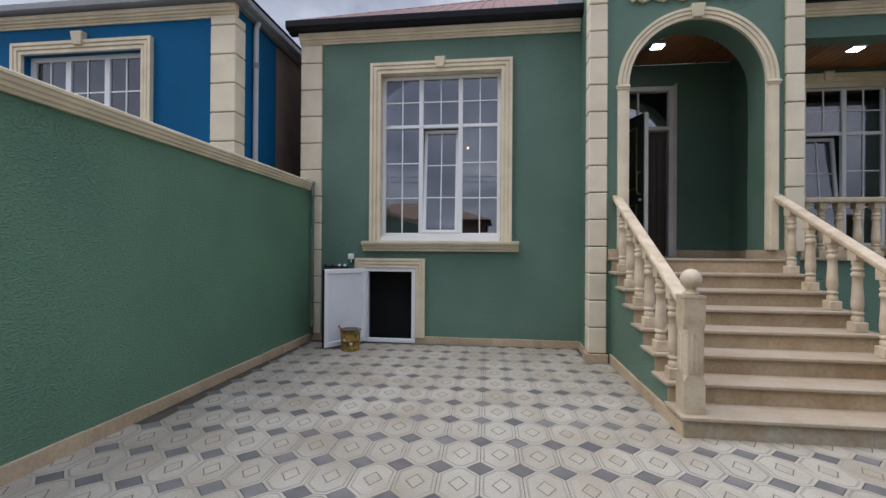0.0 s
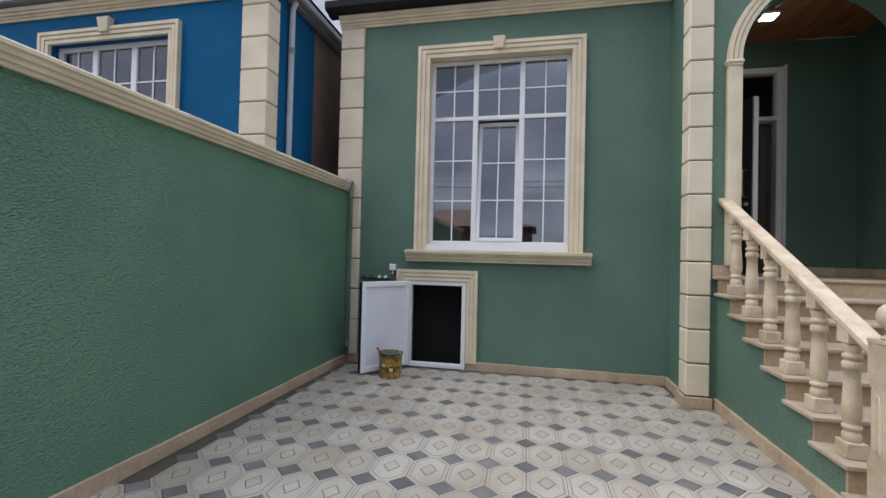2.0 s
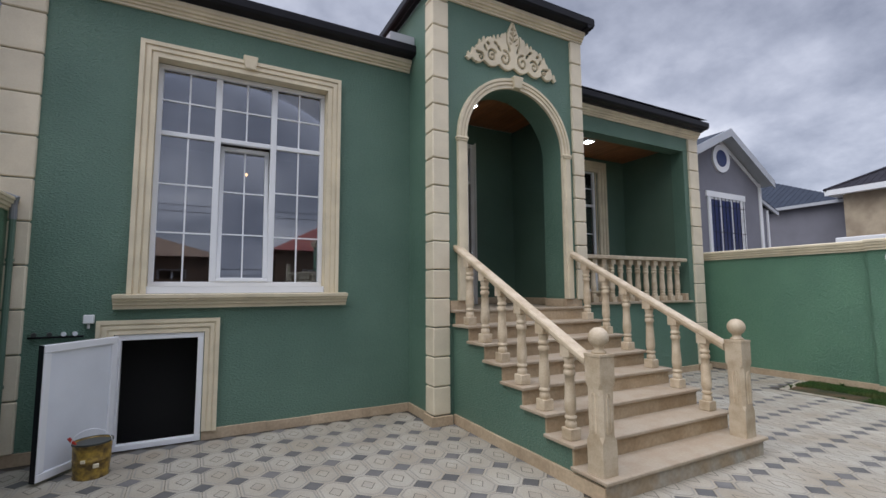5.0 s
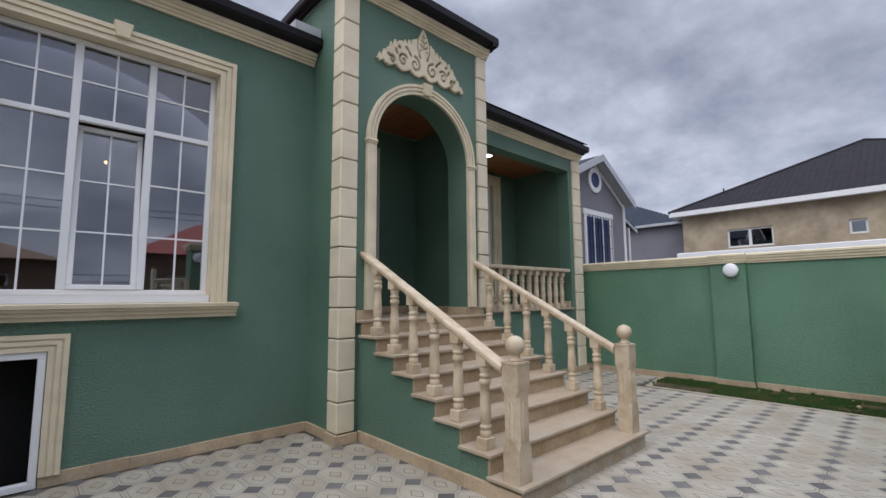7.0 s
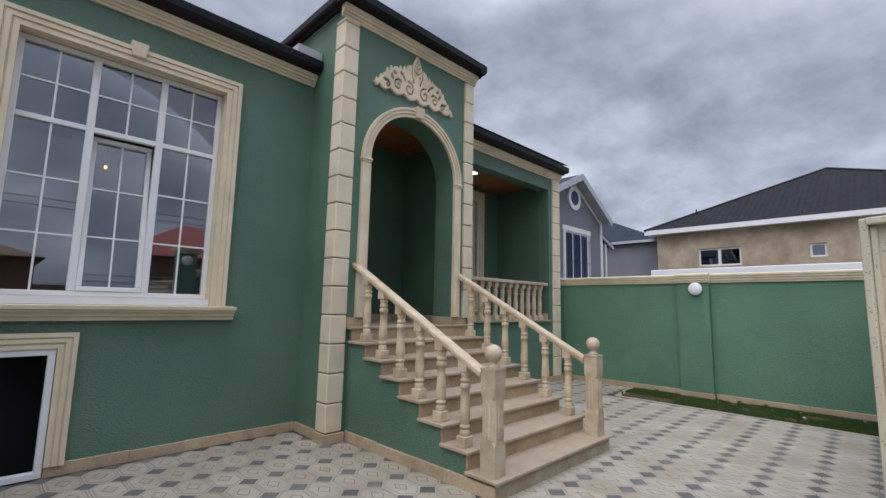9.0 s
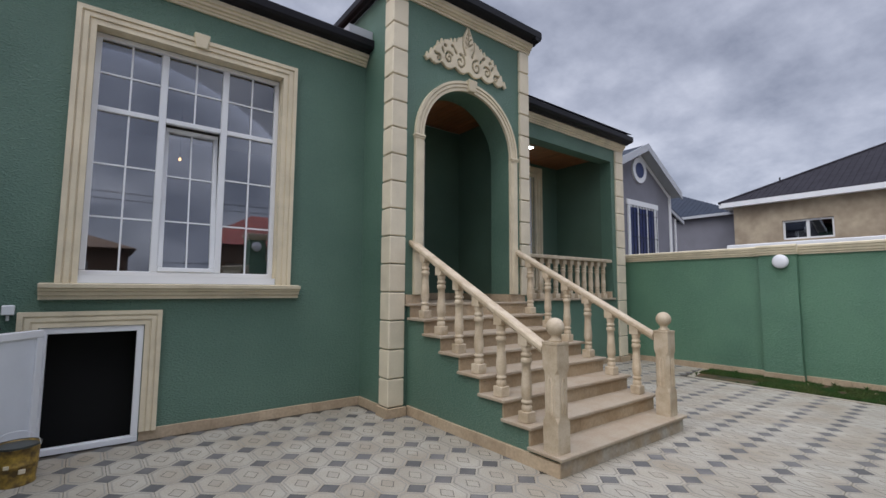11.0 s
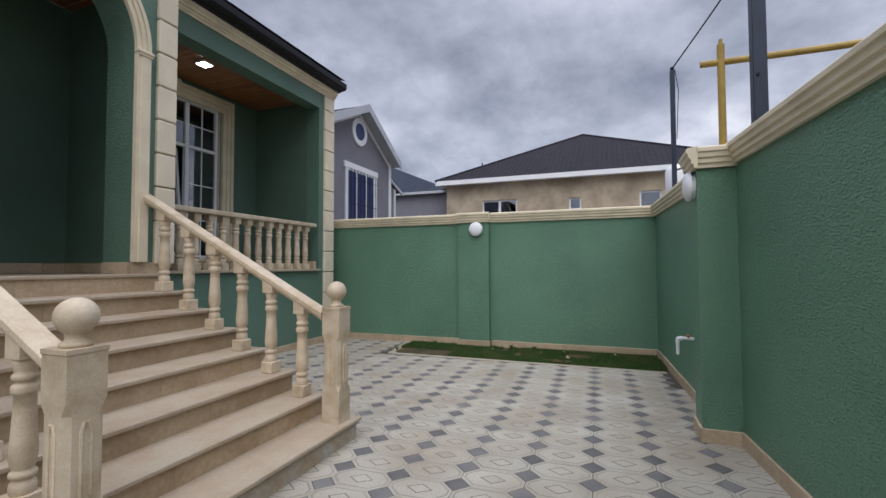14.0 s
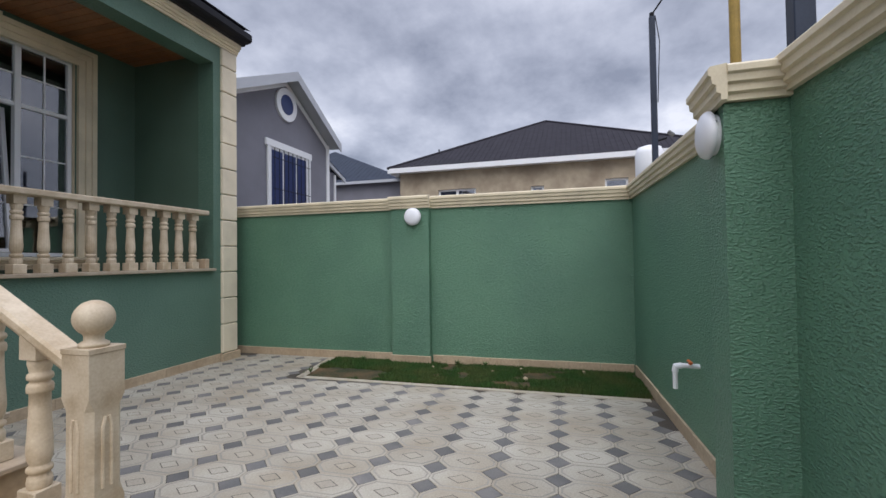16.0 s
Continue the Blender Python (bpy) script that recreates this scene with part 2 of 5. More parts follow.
WARM = mat("warm_bulb", (1.0, 0.7, 0.4), rough=0.4, var=0, bump=0, emit=((1.0, 0.55, 0.22), 5.0))
BRICK = mat("brown_block_wall", (0.20, 0.13, 0.085), rough=0.9, var=0.15, scale=3, bump=0.3)

for m_, lv in ((BLUE, 0.15), (GUTTER, 0.12), (ROOFD, 0.1), (ROOFB, 0.2), (STEEL, 0.3)):
    m_.node_tree.nodes["Principled BSDF"].inputs["Specular IOR Level"].default_value = lv

# ---- mesh helpers ----


def part(name, bm, material, parent=None, label="", smooth=False):
    me = bpy.data.meshes.new(name)
    bm.to_mesh(me)
    bm.free()
    me.materials.append(material)
    if smooth:
        me.polygons.foreach_set("use_smooth", [True] * len(me.polygons))
    ob = new(name, me)
    if parent is not None:
        ob.parent = parent
    if label:
        ob["label"] = label
    return ob


def root(name, label, category, group="", kind="", at=(0, 0, 0), rz=0):
    e = new(name)
    e.matrix_basis = pose(*at, 0, 0, rz)
    return tagged(e, label, category, group, kind)


def box(x0, x1, y0, y1, z0, z1, bevel=0.0, bm=None):
    bm = bm or bmesh.new()
    vs = [bm.verts.new(p) for p in itertools.product((x0, x1), (y0, y1), (z0, z1))]
    fs = [bm.faces.new([vs[i] for i in f]) for f in ((0, 1, 3, 2), (4, 6, 7, 5), (0, 4, 5, 1), (2, 3, 7, 6), (0, 2, 6, 4), (1, 5, 7, 3))]
    if bevel:
        es = list({e for f in fs for e in f.edges})
        bmesh.ops.bevel(bm, geom=es, offset=bevel, segments=1, affect="EDGES")
    return bm


def sweep(profile, path, closed=False, bm=None):
    """Sweeps a profile of (out, up) pairs along a path of (point, out_vector, up_vector)."""
    bm = bm or bmesh.new()
    rings = []
    for p, o, u in path:
        p, o, u = Vector(p), Vector(o), Vector(u)
        rings.append([bm.verts.new(p + o * a + u * b) for a, b in profile])
    n = len(profile)
    pairs = list(zip(rings, rings[1:])) + ([(rings[-1], rings[0])] if closed else [])
    for r0, r1 in pairs:
        for i in range(n):
            bm.faces.new((r0[i], r0[(i + 1) % n], r1[(i + 1) % n], r1[i]))
    if not closed:
        bm.faces.new(rings[0][::-1])
        bm.faces.new(rings[-1])
    bmesh.ops.recalc_face_normals(bm, faces=bm.faces)
    return bm


def turned(profile, segments=20, bm=None, at=(0, 0, 0), square=()):
    """A body of revolution from (radius, height) pairs."""
    bm = bm or bmesh.new()
    rings = []
    for r, z in profile:
        rings.append([bm.verts.new((at[0] + r * math.cos(2 * math.pi * i / segments), at[1] + r * math.sin(2 * math.pi * i / segments), at[2] + z)) for i in range(segments)])
    for r0, r1 in zip(rings, rings[1:]):
        for i in range(segments):
            bm.faces.new((r0[i], r0[(i + 1) % segments], r1[(i + 1) % segments], r1[i]))
    bm.faces.new(rings[0][::-1])
    bm.faces.new(rings[-1])
    return bm


def tube(points, r, segments=8, bm=None):
    bm = bm or bmesh.new()
    pts = [Vector(p) for p in points]
    rings = []
    for i, p in enumerate(pts):
        d = (pts[min(i + 1, len(pts) - 1)] - pts[max(i - 1, 0)]).normalized()
        a = d.orthogonal().normalized() if not rings else (prev - d * prev.dot(d)).normalized()
        prev = a
        c = d.cross(a)
        rings.append([bm.verts.new(p + r * (a * math.cos(2 * math.pi * k / segments) + c * math.sin(2 * math.pi * k / segments))) for k in range(segments)])
    for r0, r1 in zip(rings, rings[1:]):
        for k in range(segments):
            bm.faces.new((r0[k], r0[(k + 1) % segments], r1[(k + 1) % segments], r1[k]))
    bm.faces.new(rings[0][::-1])
    bm.faces.new(rings[-1])
    return bm


def wall_with_holes(x0, x1, z0, z1, y0, y1, holes):
    """A wall along x between y0 and y1 with rectangular openings (xa, xb, za, zb), as one closed mesh."""
    bm = bmesh.new()
    xs = sorted({x0, x1, *[h[0] for h in holes], *[h[1] for h in holes]})
    zs = sorted({z0, z1, *[h[2] for h in holes], *[h[3] for h in holes]})

    def solid(i, j):
        if not (0 <= i < len(xs) - 1 and 0 <= j < len(zs) - 1):
            return False
        cx, cz = (xs[i] + xs[i + 1]) / 2, (zs[j] + zs[j + 1]) / 2
        return not any(a < cx < b and c < cz < d for a, b, c, d in holes)

    def quad(*ps):
        bm.faces.new([bm.verts.new(p) for p in ps])
    for i in range(len(xs) - 1):
        for j in range(len(zs) - 1):
            if not solid(i, j):
                continue
            a, b, c, d = xs[i], xs[i + 1], zs[j], zs[j + 1]
            quad((a, y0, c), (b, y0, c), (b, y0, d), (a, y0, d))
            quad((b, y1, c), (a, y1, c), (a, y1, d), (b, y1, d))
            if not solid(i - 1, j): quad((a, y1, c), (a, y0, c), (a, y0, d), (a, y1, d))
            if not solid(i + 1, j): quad((b, y0, c), (b, y1, c), (b, y1, d), (b, y0, d))
            if not solid(i, j - 1): quad((a, y1, c), (b, y1, c), (b, y0, c), (a, y0, c))
            if not solid(i, j + 1): quad((a, y0, d), (b, y0, d), (b, y1, d), (a, y1, d))
    bmesh.ops.remove_doubles(bm, verts=bm.verts, dist=0.0005)
    bmesh.ops.recalc_face_normals(bm, faces=bm.faces)
    return bm


TRIM = ((0, 0), (0, 0.072), (0.045, 0.072), (0.048, 0.052), (0.060, 0.052), (0.063, 0.062), (0.105, 0.062), (0.108, 0.042), (0.120, 0.042), (0.123, 0.05), (0.17, 0.05), (0.17, 0))


def frame_trim(x0, x1, z0, z1, y, width=0.17, depth=1.0, bottom=False):
    """A moulded surround on a wall that faces -y; outer size given; open below unless bottom."""
    prof = [(a / 0.17 * width, b * depth) for a, b in TRIM]
    n = Vector((0, -1, 0))
    if bottom:
        path = [((x0, y, z0), (1, 0, 1), n), ((x0, y, z1), (1, 0, -1), n), ((x1, y, z1), (-1, 0, -1), n), ((x1, y, z0), (-1, 0, 1), n)]
        return sweep(prof, path, closed=True)
    path = [((x0, y, z0), (1, 0, 0), n), ((x0, y, z1), (1, 0, -1), n), ((x1, y, z1), (-1, 0, -1), n), ((x1, y, z0), (-1, 0, 0), n)]
    return sweep(prof, path)


CORNICE = ((0, 0), (0.028, 0), (0.028, 0.03), (0.048, 0.036), (0.048, 0.062), (0.078, 0.07), (0.078, 0.098), (0.105, 0.11), (0.105, 0.16), (0, 0.16))
COPING = ((0, 0), (0.03, 0.0), (0.03, 0.03), (0.05, 0.04), (0.05, 0.075), (0.068, 0.085), (0.072, 0.12), (0.086, 0.13), (0.086, 0.16), (0.075, 0.172), (0, 0.182))
SILL = ((0, 0), (0.05, 0), (0.05, 0.035), (0.08, 0.045), (0.08, 0.075), (0.11, 0.085), (0.11, 0.105), (0.14, 0.115), (0.145, 0.15), (0, 0.162))


def moulding(profile, a, b, out, z, ends=True):
    """A level moulding from a to b (x, y), projecting along out."""
    o = Vector((*out, 0))
    return sweep(profile, [((*a, z), o, (0, 0, 1)), ((*b, z), o, (0, 0, 1))])


def quoins(parent, x0, x1, yf, yb, z0, z1, block, first=None, gap=0.012, name="quoin_block"):
    """A corner pier of stone blocks with thin joints; the last block is cut to length. Returns the first mesh."""
    meshes = {}
    z = z0
    while z < z1 - 0.03:
        h = min(first or block, z1 - z)
        first = None
        key = round(h, 3)
        if key not in meshes:
            bm = box(x0, x1, yf, yb, 0, h - gap, 0.012)
            ob = part(name, bm, CREAM_B, parent)
            meshes[key] = ob.data
        else:
            ob = new(name, meshes[key])
            ob.parent = parent
        ob.location = (0, 0, z)
        z += h


def window(name, label, x0, x1, z0, z1, y, transom, sash, tilt=0.0, fit=True, depth=0.07, cols=3):
    """A white window with casements, a transom and glazing bars. The y face looks along -y."""
    w = root(name, label, "window", kind="structure")
    f = 0.055
    n = cols
    cw = (x1 - x0) / n
    fr = bmesh.new()
    box(x0, x1, y, y + depth, z0, z0 + f, 0.006, fr); box(x0, x1, y, y + depth, z1 - f, z1, 0.006, fr)
    for i in range(n + 1):
        a = x0 + cw * i
        b0, b1 = (a, a + f) if i == 0 else ((a - f, a) if i == n else (a - f / 2 - 0.008, a + f / 2 + 0.008))
        box(b0, b1, y - 0.002, y + depth + 0.002, z0 + f, z1 - f, 0.006, fr)
    part("window_frame", fr, WHITE, w)
    box_t = bmesh.new()
    for i in range(n):
        a, b = x0 + cw * i + (f if i == 0 else f / 2 + 0.008), x0 + cw * (i + 1) - (f if i == n - 1 else f / 2 + 0.008)
        box(a, b, y + 0.002, y + depth - 0.004, transom - f / 2, transom + f / 2, 0.005, box_t)
    part("transom", box_t, WHITE, w)
    for i in range(n):
        a, b = x0 + cw * i + (f if i == 0 else f / 2 + 0.008), x0 + cw * (i + 1) - (f if i == n - 1 else f / 2 + 0.008)
        for upper in (False, True):
            c, d = (transom + f / 2, z1 - f) if upper else (z0 + f, transom - f / 2)
            rows = 2 if upper else 3
            if i == sash and not upper:
                s = new("sash")
                s.parent = w
                s.matrix_basis = pose((a + b) / 2, y + 0.01, c, -tilt, 0, 0)
                hw, hh = (b - a) / 2, d - c
                g = 0.05
                bm = bmesh.new()
                for q in ((-hw, hw, 0, g), (-hw, hw, hh - g, hh), (-hw, -hw + g, g, hh - g), (hw - g, hw, g, hh - g)):
                    box(q[0], q[1], -0.02, 0.04, q[2], q[3], 0.006, bm)
                part("sash_frame", bm, WHITE, s)
                bm = box(-0.008, 0.008, 0.004, 0.018, g, hh - g)
                for k in range(1, rows):
                    zz = g + (hh - 2 * g) * k / rows
                    box(-hw + g, hw - g, 0.005, 0.017, zz - 0.008, zz + 0.008, 0, bm)
                part("glazing_bar", bm, WHITE, s)
                pane = part("pane", box(-hw + g, hw - g, 0.019, 0.023, g, hh - g), GLASS, s)
                pane.visible_shadow = False
            else:
                bm = bmesh.new()
                m = (a + b) / 2
                box(m - 0.009, m + 0.009, y + 0.018, y + 0.032, c, d, 0, bm)
                for k in range(1, rows):
                    zz = c + (d - c) * k / rows
                    box(a, b, y + 0.019, y + 0.031, zz - 0.009, zz + 0.009, 0, bm)
                part("glazing_bar", bm, WHITE, w)
                pane = part("pane", box(a, b, y + 0.033, y + 0.038, c, d), GLASS, w)
                pane.visible_shadow = False
    return w


def keystone(name, x, y, z, parent, w=0.17, h=0.16):
    bm = box(x - w / 2, x + w / 2, y - 0.11, y, z, z + h, 0)
    for v in bm.verts:
        if v.co.z < z + h / 2:
            v.co.x = x + (v.co.x - x) * 0.72
            v.co.y += 0.02 if v.co.y < y - 0.05 else 0
    bmesh.ops.bevel(bm, geom=list(bm.edges), offset=0.008, segments=1, affect="EDGES")
    part(name, bm, CREAM, parent)


# ---- plan ----
WY, TY, PY = 7.95, 7.17, 7.90           # faces of house wall, tower, porch
HX0, TX0, TX1, PX1 = -2.24, 2.20, 4.86, 8.95
LAND, CEIL, EAVE = 1.40, 4.68, 4.84
AX, AR, ASP = 3.56, 0.855, 3.70            # arch: middle, inner radius, springing
BACK = 8.95

# ground
gb = bmesh.new()
gv = [gb.verts.new((x, y, -0.03)) for x, y in ((-900, -900), (900, -900), (900, 900), (-900, 900))]
gb.faces.new(gv)
tagged(part("ground", gb, EARTH), "bare earth around the houses", "ground", kind="structure")
tagged(part("paving_bed", box(-2.05, 9.3, -1.2, 8.1, -0.025, -0.006), GROUT), "sandy mortar bed under the yard tiles", "paving", kind="structure")

# house wall with window and cellar hatch
wall = root("wall_house", "green textured house wall with cream trims", "wall", kind="structure")
part("wall_face", wall_with_holes(HX0 + 0.02, TX0 + 0.04, 0, 5.0, WY, WY + 0.3, [(-0.90, 1.03, 1.70, 4.32), (-1.14, -0.31, 0.0, 1.20)]), GREEN_H, wall)
w1 = window("window_1", "white six-panel window with tilted middle sash", -0.895, 1.025, 1.71, 4.31, WY + 0.11, 3.49, 1, tilt=5.0)
tr = root("window_surround", "cream moulded window surround with keystone and sill", "window surround", kind="structure")
part("surround", frame_trim(-1.06, 1.20, 1.62, 4.48, WY), CREAM, tr)
keystone("keystone", 0.07, WY, 4.37, tr)
part("sill", sweep(SILL, [((-1.17, WY, 1.47), (0, -1, 0), (0, 0, 1)), ((1.31, WY, 1.47), (0, -1, 0), (0, 0, 1))]), CREAM, tr)
lin = bmesh.new()
box(-0.90, -0.893, WY + 0.002, WY + 0.11, 1.70, 4.32, 0, lin); box(1.023, 1.03, WY + 0.002, WY + 0.11, 1.70, 4.32, 0, lin)
box(-0.893, 1.023, WY + 0.002, WY + 0.11, 4.312, 4.32, 0, lin); box(-0.893, 1.023, WY - 0.01, WY + 0.11, 1.70, 1.712, 0, lin)
part("reveal", lin, CREAM, tr)
part("sill_board", box(-0.893, 1.023, WY - 0.022, WY - 0.002, 1.634, 1.712), WHITE, tr, "white plastic sill board")

# tower shell with arch
tower = root("wall_tower", "green textured entrance tower wall with round arch", "wall", kind="structure")


def arch_wall(x0, x1, z0, z1, y0, y1, cx, r, zs, seg=28):
    bm = bmesh.new()
    inner = [(cx - r, z0)] + [(cx - r * math.cos(math.pi * i / seg), zs + r * math.sin(math.pi * i / seg)) for i in range(seg + 1)] + [(cx + r, z0)]

    def outer(p):
        x, z = p
        if z <= zs:
            return (x0 if x < cx else x1, z)
        dx, dz = x - cx, z - zs
        t = min(((x1 - cx) / dx if dx > 1e-6 else ((x0 - cx) / dx if dx < -1e-6 else 1e9)), (z1 - zs) / max(dz, 1e-6))
        return (cx + dx * t, zs + dz * t)
    out = [outer(p) for p in inner]
    for y, flip in ((y0, False), (y1, True)):
        vi = [bm.verts.new((x, y, z)) for x, z in inner]
        vo = [bm.verts.new((x, y, z)) for x, z in out]
        for i in range(len(inner) - 1):
            bm.faces.new((vi[i], vo[i], vo[i + 1], vi[i + 1]))
            a, b = out[i], out[i + 1]
            if abs(a[0] - b[0]) > 1e-6 and abs(a[1] - b[1]) > 1e-6:
                c = bm.verts.new((a[0] if abs(a[0] - x0) < 1e-4 or abs(a[0] - x1) < 1e-4 else b[0], y, z1))
                bm.faces.new((vo[i], c, vo[i + 1]))
    for line in (inner,):
        va = [bm.verts.new((x, y0, z)) for x, z in line]
        vb = [bm.verts.new((x, y1, z)) for x, z in line]
        for i in range(len(line) - 1):
            bm.faces.new((va[i], vb[i], vb[i + 1], va[i + 1]))
    for x in (x0, x1):
        bm.faces.new([bm.verts.new(p) for p in ((x, y0, z0), (x, y1, z0), (x, y1, z1), (x, y0, z1))])
    bm.faces.new([bm.verts.new(p) for p in ((x0, y0, z1), (x1, y0, z1), (x1, y1, z1), (x0, y1, z1))])
    bmesh.ops.remove_doubles(bm, verts=bm.verts, dist=0.0005)
    bmesh.ops.recalc_face_normals(bm, faces=bm.faces)
    return bm


part("wall_face", arch_wall(TX0 + 0.03, TX1 - 0.03, LAND - 0.05, 5.75, TY, TY + 0.42, AX, AR, ASP), GREEN_H, tower)
part("side_wall", box(TX0 + 0.03, TX0 + 0.25, TY + 0.42, 10.5, 0, 5.75), GREEN_H, tower)
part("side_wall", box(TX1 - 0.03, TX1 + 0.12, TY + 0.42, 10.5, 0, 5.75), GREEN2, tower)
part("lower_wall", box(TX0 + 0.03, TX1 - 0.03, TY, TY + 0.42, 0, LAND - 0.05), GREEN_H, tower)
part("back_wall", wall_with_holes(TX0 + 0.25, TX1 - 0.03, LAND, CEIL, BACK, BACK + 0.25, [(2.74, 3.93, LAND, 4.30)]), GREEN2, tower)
tagged(part("landing_floor", box(TX0 + 0.25, TX1 - 0.03, TY + 0.1, BACK + 0.3, LAND - 0.08, LAND - 0.004), STONE), "polished limestone landing", "floor", kind="structure")

# arch surround
arch = root("arch_surround", "cream moulded arch surround on pilasters with keystone", "arch surround", kind="structure")
prof = [(a / 0.17 * 0.14, b * 0.9) for a, b in TRIM]
flat = [(0, 0), (0, 0.058), (0.02, 0.062), (0.098, 0.062), (0.102, 0.05), (0.14, 0.05), (0.14, 0)]
R = 0.985
bm = sweep(prof, [((AX - R * math.cos(t), TY, ASP + R * math.sin(t)), (math.cos(t), 0, -math.sin(t)), (0, -1, 0)) for t in [math.pi * i / 40 for i in range(41)]])
part("archivolt", bm, CREAM, arch)
for s in (-1, 1):
    p = sweep(flat, [((AX + s * R, TY, LAND + 0.12), (-s, 0, 0), (0, -1, 0)), ((AX + s * R, TY, ASP - 0.04), (-s, 0, 0), (0, -1, 0))])
    part("pilaster", p, CREAM, arch)
    xa, xb = sorted((AX + s * (R + 0.025), AX + s * (AR - 0.018)))
    part("capital", box(xa, xb, TY - 0.082, TY + 0.0, ASP - 0.04, ASP - 0.002, 0.010), CREAM, arch)
    part("capital_neck", box(xa + 0.012, xb - 0.012, TY - 0.072, TY + 0.0, ASP - 0.062, ASP - 0.041, 0.004), CREAM, arch)
keystone("keystone", AX, TY, ASP + 0.845, arch, 0.17, 0.17)

# quoins
q = root("quoin_left", "cream stone quoin blocks at the house corner", "quoin", kind="structure")
quoins(q, HX0, -1.88, WY - 0.045, WY + 0.2, 0.12, EAVE, 0.436, first=0.497)
q = root("quoin_tower_left", "cream stone quoin blocks on the tower's outer corner", "quoin", kind="structure")
quoins(q, TX0, 2.44, TY - 0.045, TY + 0.19, 0.12, 5.60, 0.362, first=0.35)
q = root("quoin_tower_right", "cream stone quoin blocks on the tower's inner corner", "quoin", kind="structure")
quoins(q, 4.64, TX1, TY - 0.045, TY + 0.26, LAND + 0.1, 5.60, 0.362, first=0.465)
q = root("quoin_porch", "cream stone quoin blocks at the porch corner", "quoin", kind="structure")
quoins(q, 8.64, PX1, PY - 0.045, PY + 0.26, 0.12, EAVE, 0.40, first=0.442)

# porch
porch = root("wall_porch", "green walls round the raised porch", "wall", kind="structure")
part("front_wall", box(TX1 + 0.0, PX1 - 0.02, PY, PY + 0.28, 0, LAND - 0.02), GREEN_H, porch)
part("jamb", box(8.50, PX1 - 0.02, PY, PY + 0.28, LAND - 0.02, 5.0), GREEN_H, porch)
part("beam", box(TX1 + 0.12, 8.50, PY, PY + 0.28, 4.55, 5.0), GREEN_H, porch)
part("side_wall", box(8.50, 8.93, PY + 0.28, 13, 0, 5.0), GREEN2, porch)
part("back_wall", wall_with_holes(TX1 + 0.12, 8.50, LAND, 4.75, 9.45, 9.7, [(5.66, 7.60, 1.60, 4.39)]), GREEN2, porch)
tagged(part("porch_floor", box(TX1 + 0.12, 8.50, PY + 0.28, 9.45, LAND - 0.1, LAND), STONE), "limestone porch floor", "floor", kind="structure")
window("window_2", "white six-panel porch window with tilted sash", 5.665, 7.595, 1.61, 4.385, 9.50, 3.57, 1, tilt=6.0)
tr = root("window_surround", "cream moulded porch window surround with keystone", "window surround", kind="structure")
part("surround", frame_trim(5.40, 7.86, 1.50, 4.585, 9.45, width=0.24), CREAM, tr)
keystone("keystone", 6.62, 9.45, 4.455, tr)
lin = bmesh.new()
box(5.655, 5.664, 9.452, 9.50, 1.61, 4.392, 0, lin); box(7.596, 7.605, 9.452, 9.50, 1.61, 4.392, 0, lin); box(5.664, 7.596, 9.452, 9.50, 4.386, 4.395, 0, lin)
part("reveal", lin, CREAM, tr)
part("sill", sweep(SILL, [((5.40, 9.45, 1.45), (0, -1, 0), (0, 0, 1)), ((7.84, 9.45, 1.45), (0, -1, 0), (0, 0, 1))]), CREAM, tr)

# ceilings of wooden boards
for nm, xa, xb, ya, yb in (("ceiling_entrance", TX0 + 0.25, TX1 - 0.03, TY + 0.42, BACK, ), ("ceiling_porch", TX1 + 0.12, 8.50, PY + 0.28, 9.45)):
    bm = bmesh.new()
    x = xa
    while x < xb - 0.01:
        box(x, min(x + 0.115, xb), ya, yb, CEIL, CEIL + 0.03, 0.004, bm)
        x += 0.12
    tagged(part(nm, bm, WOOD), "varnished brown wooden board ceiling", "ceiling", kind="structure")

# cornices, gutters and roofs
for nm, a, b, y, z in (("cornice_house", HX0 - 0.02, TX0 + 0.02, WY, EAVE), ("cornice_tower", TX0 - 0.04, TX1 + 0.04, TY, 5.59), ("cornice_porch", TX1 + 0.0, PX1 + 0.03, PY, EAVE)):
    tagged(part(nm, moulding(CORNICE, (a, y), (b, y), (0, -1), z), CREAM), "cream moulded cornice under the gutter", "cornice", kind="structure")
GUT = ((0, 0.0), (0.10, 0.0), (0.115, 0.02), (0.21, 0.03), (0.24, 0.06), (0.24, 0.155), (0.22, 0.17), (0, 0.175))
for nm, a, b, y, z in (("gutter_house", -2.42, TX0 + 0.03, WY, 5.0), ("gutter_tower", TX0 - 0.12, TX1 + 0.115, TY, 5.75), ("gutter_porch", TX1 + 0.0, PX1 + 0.06, PY - 0.05, 5.0)):
    tagged(part(nm, moulding(GUT, (a, y), (b, y), (0, -1), z), GUTTER), "black metal box gutter and fascia", "gutter", kind="structure")
tagged(part("fascia_tower_side", moulding(GUT, (TX0 + 0.03, 10.5), (TX0 + 0.03, TY - 0.235), (-0.6, 0), 5.752), GUTTER), "black metal fascia on the tower side", "gutter", kind="structure")
tagged(part("fascia_tower_side", moulding(GUT, (TX1 - 0.03, 10.5), (TX1 - 0.03, TY - 0.235), (0.6, 0), 5.752), GUTTER), "black metal fascia on the tower side", "gutter", kind="structure")


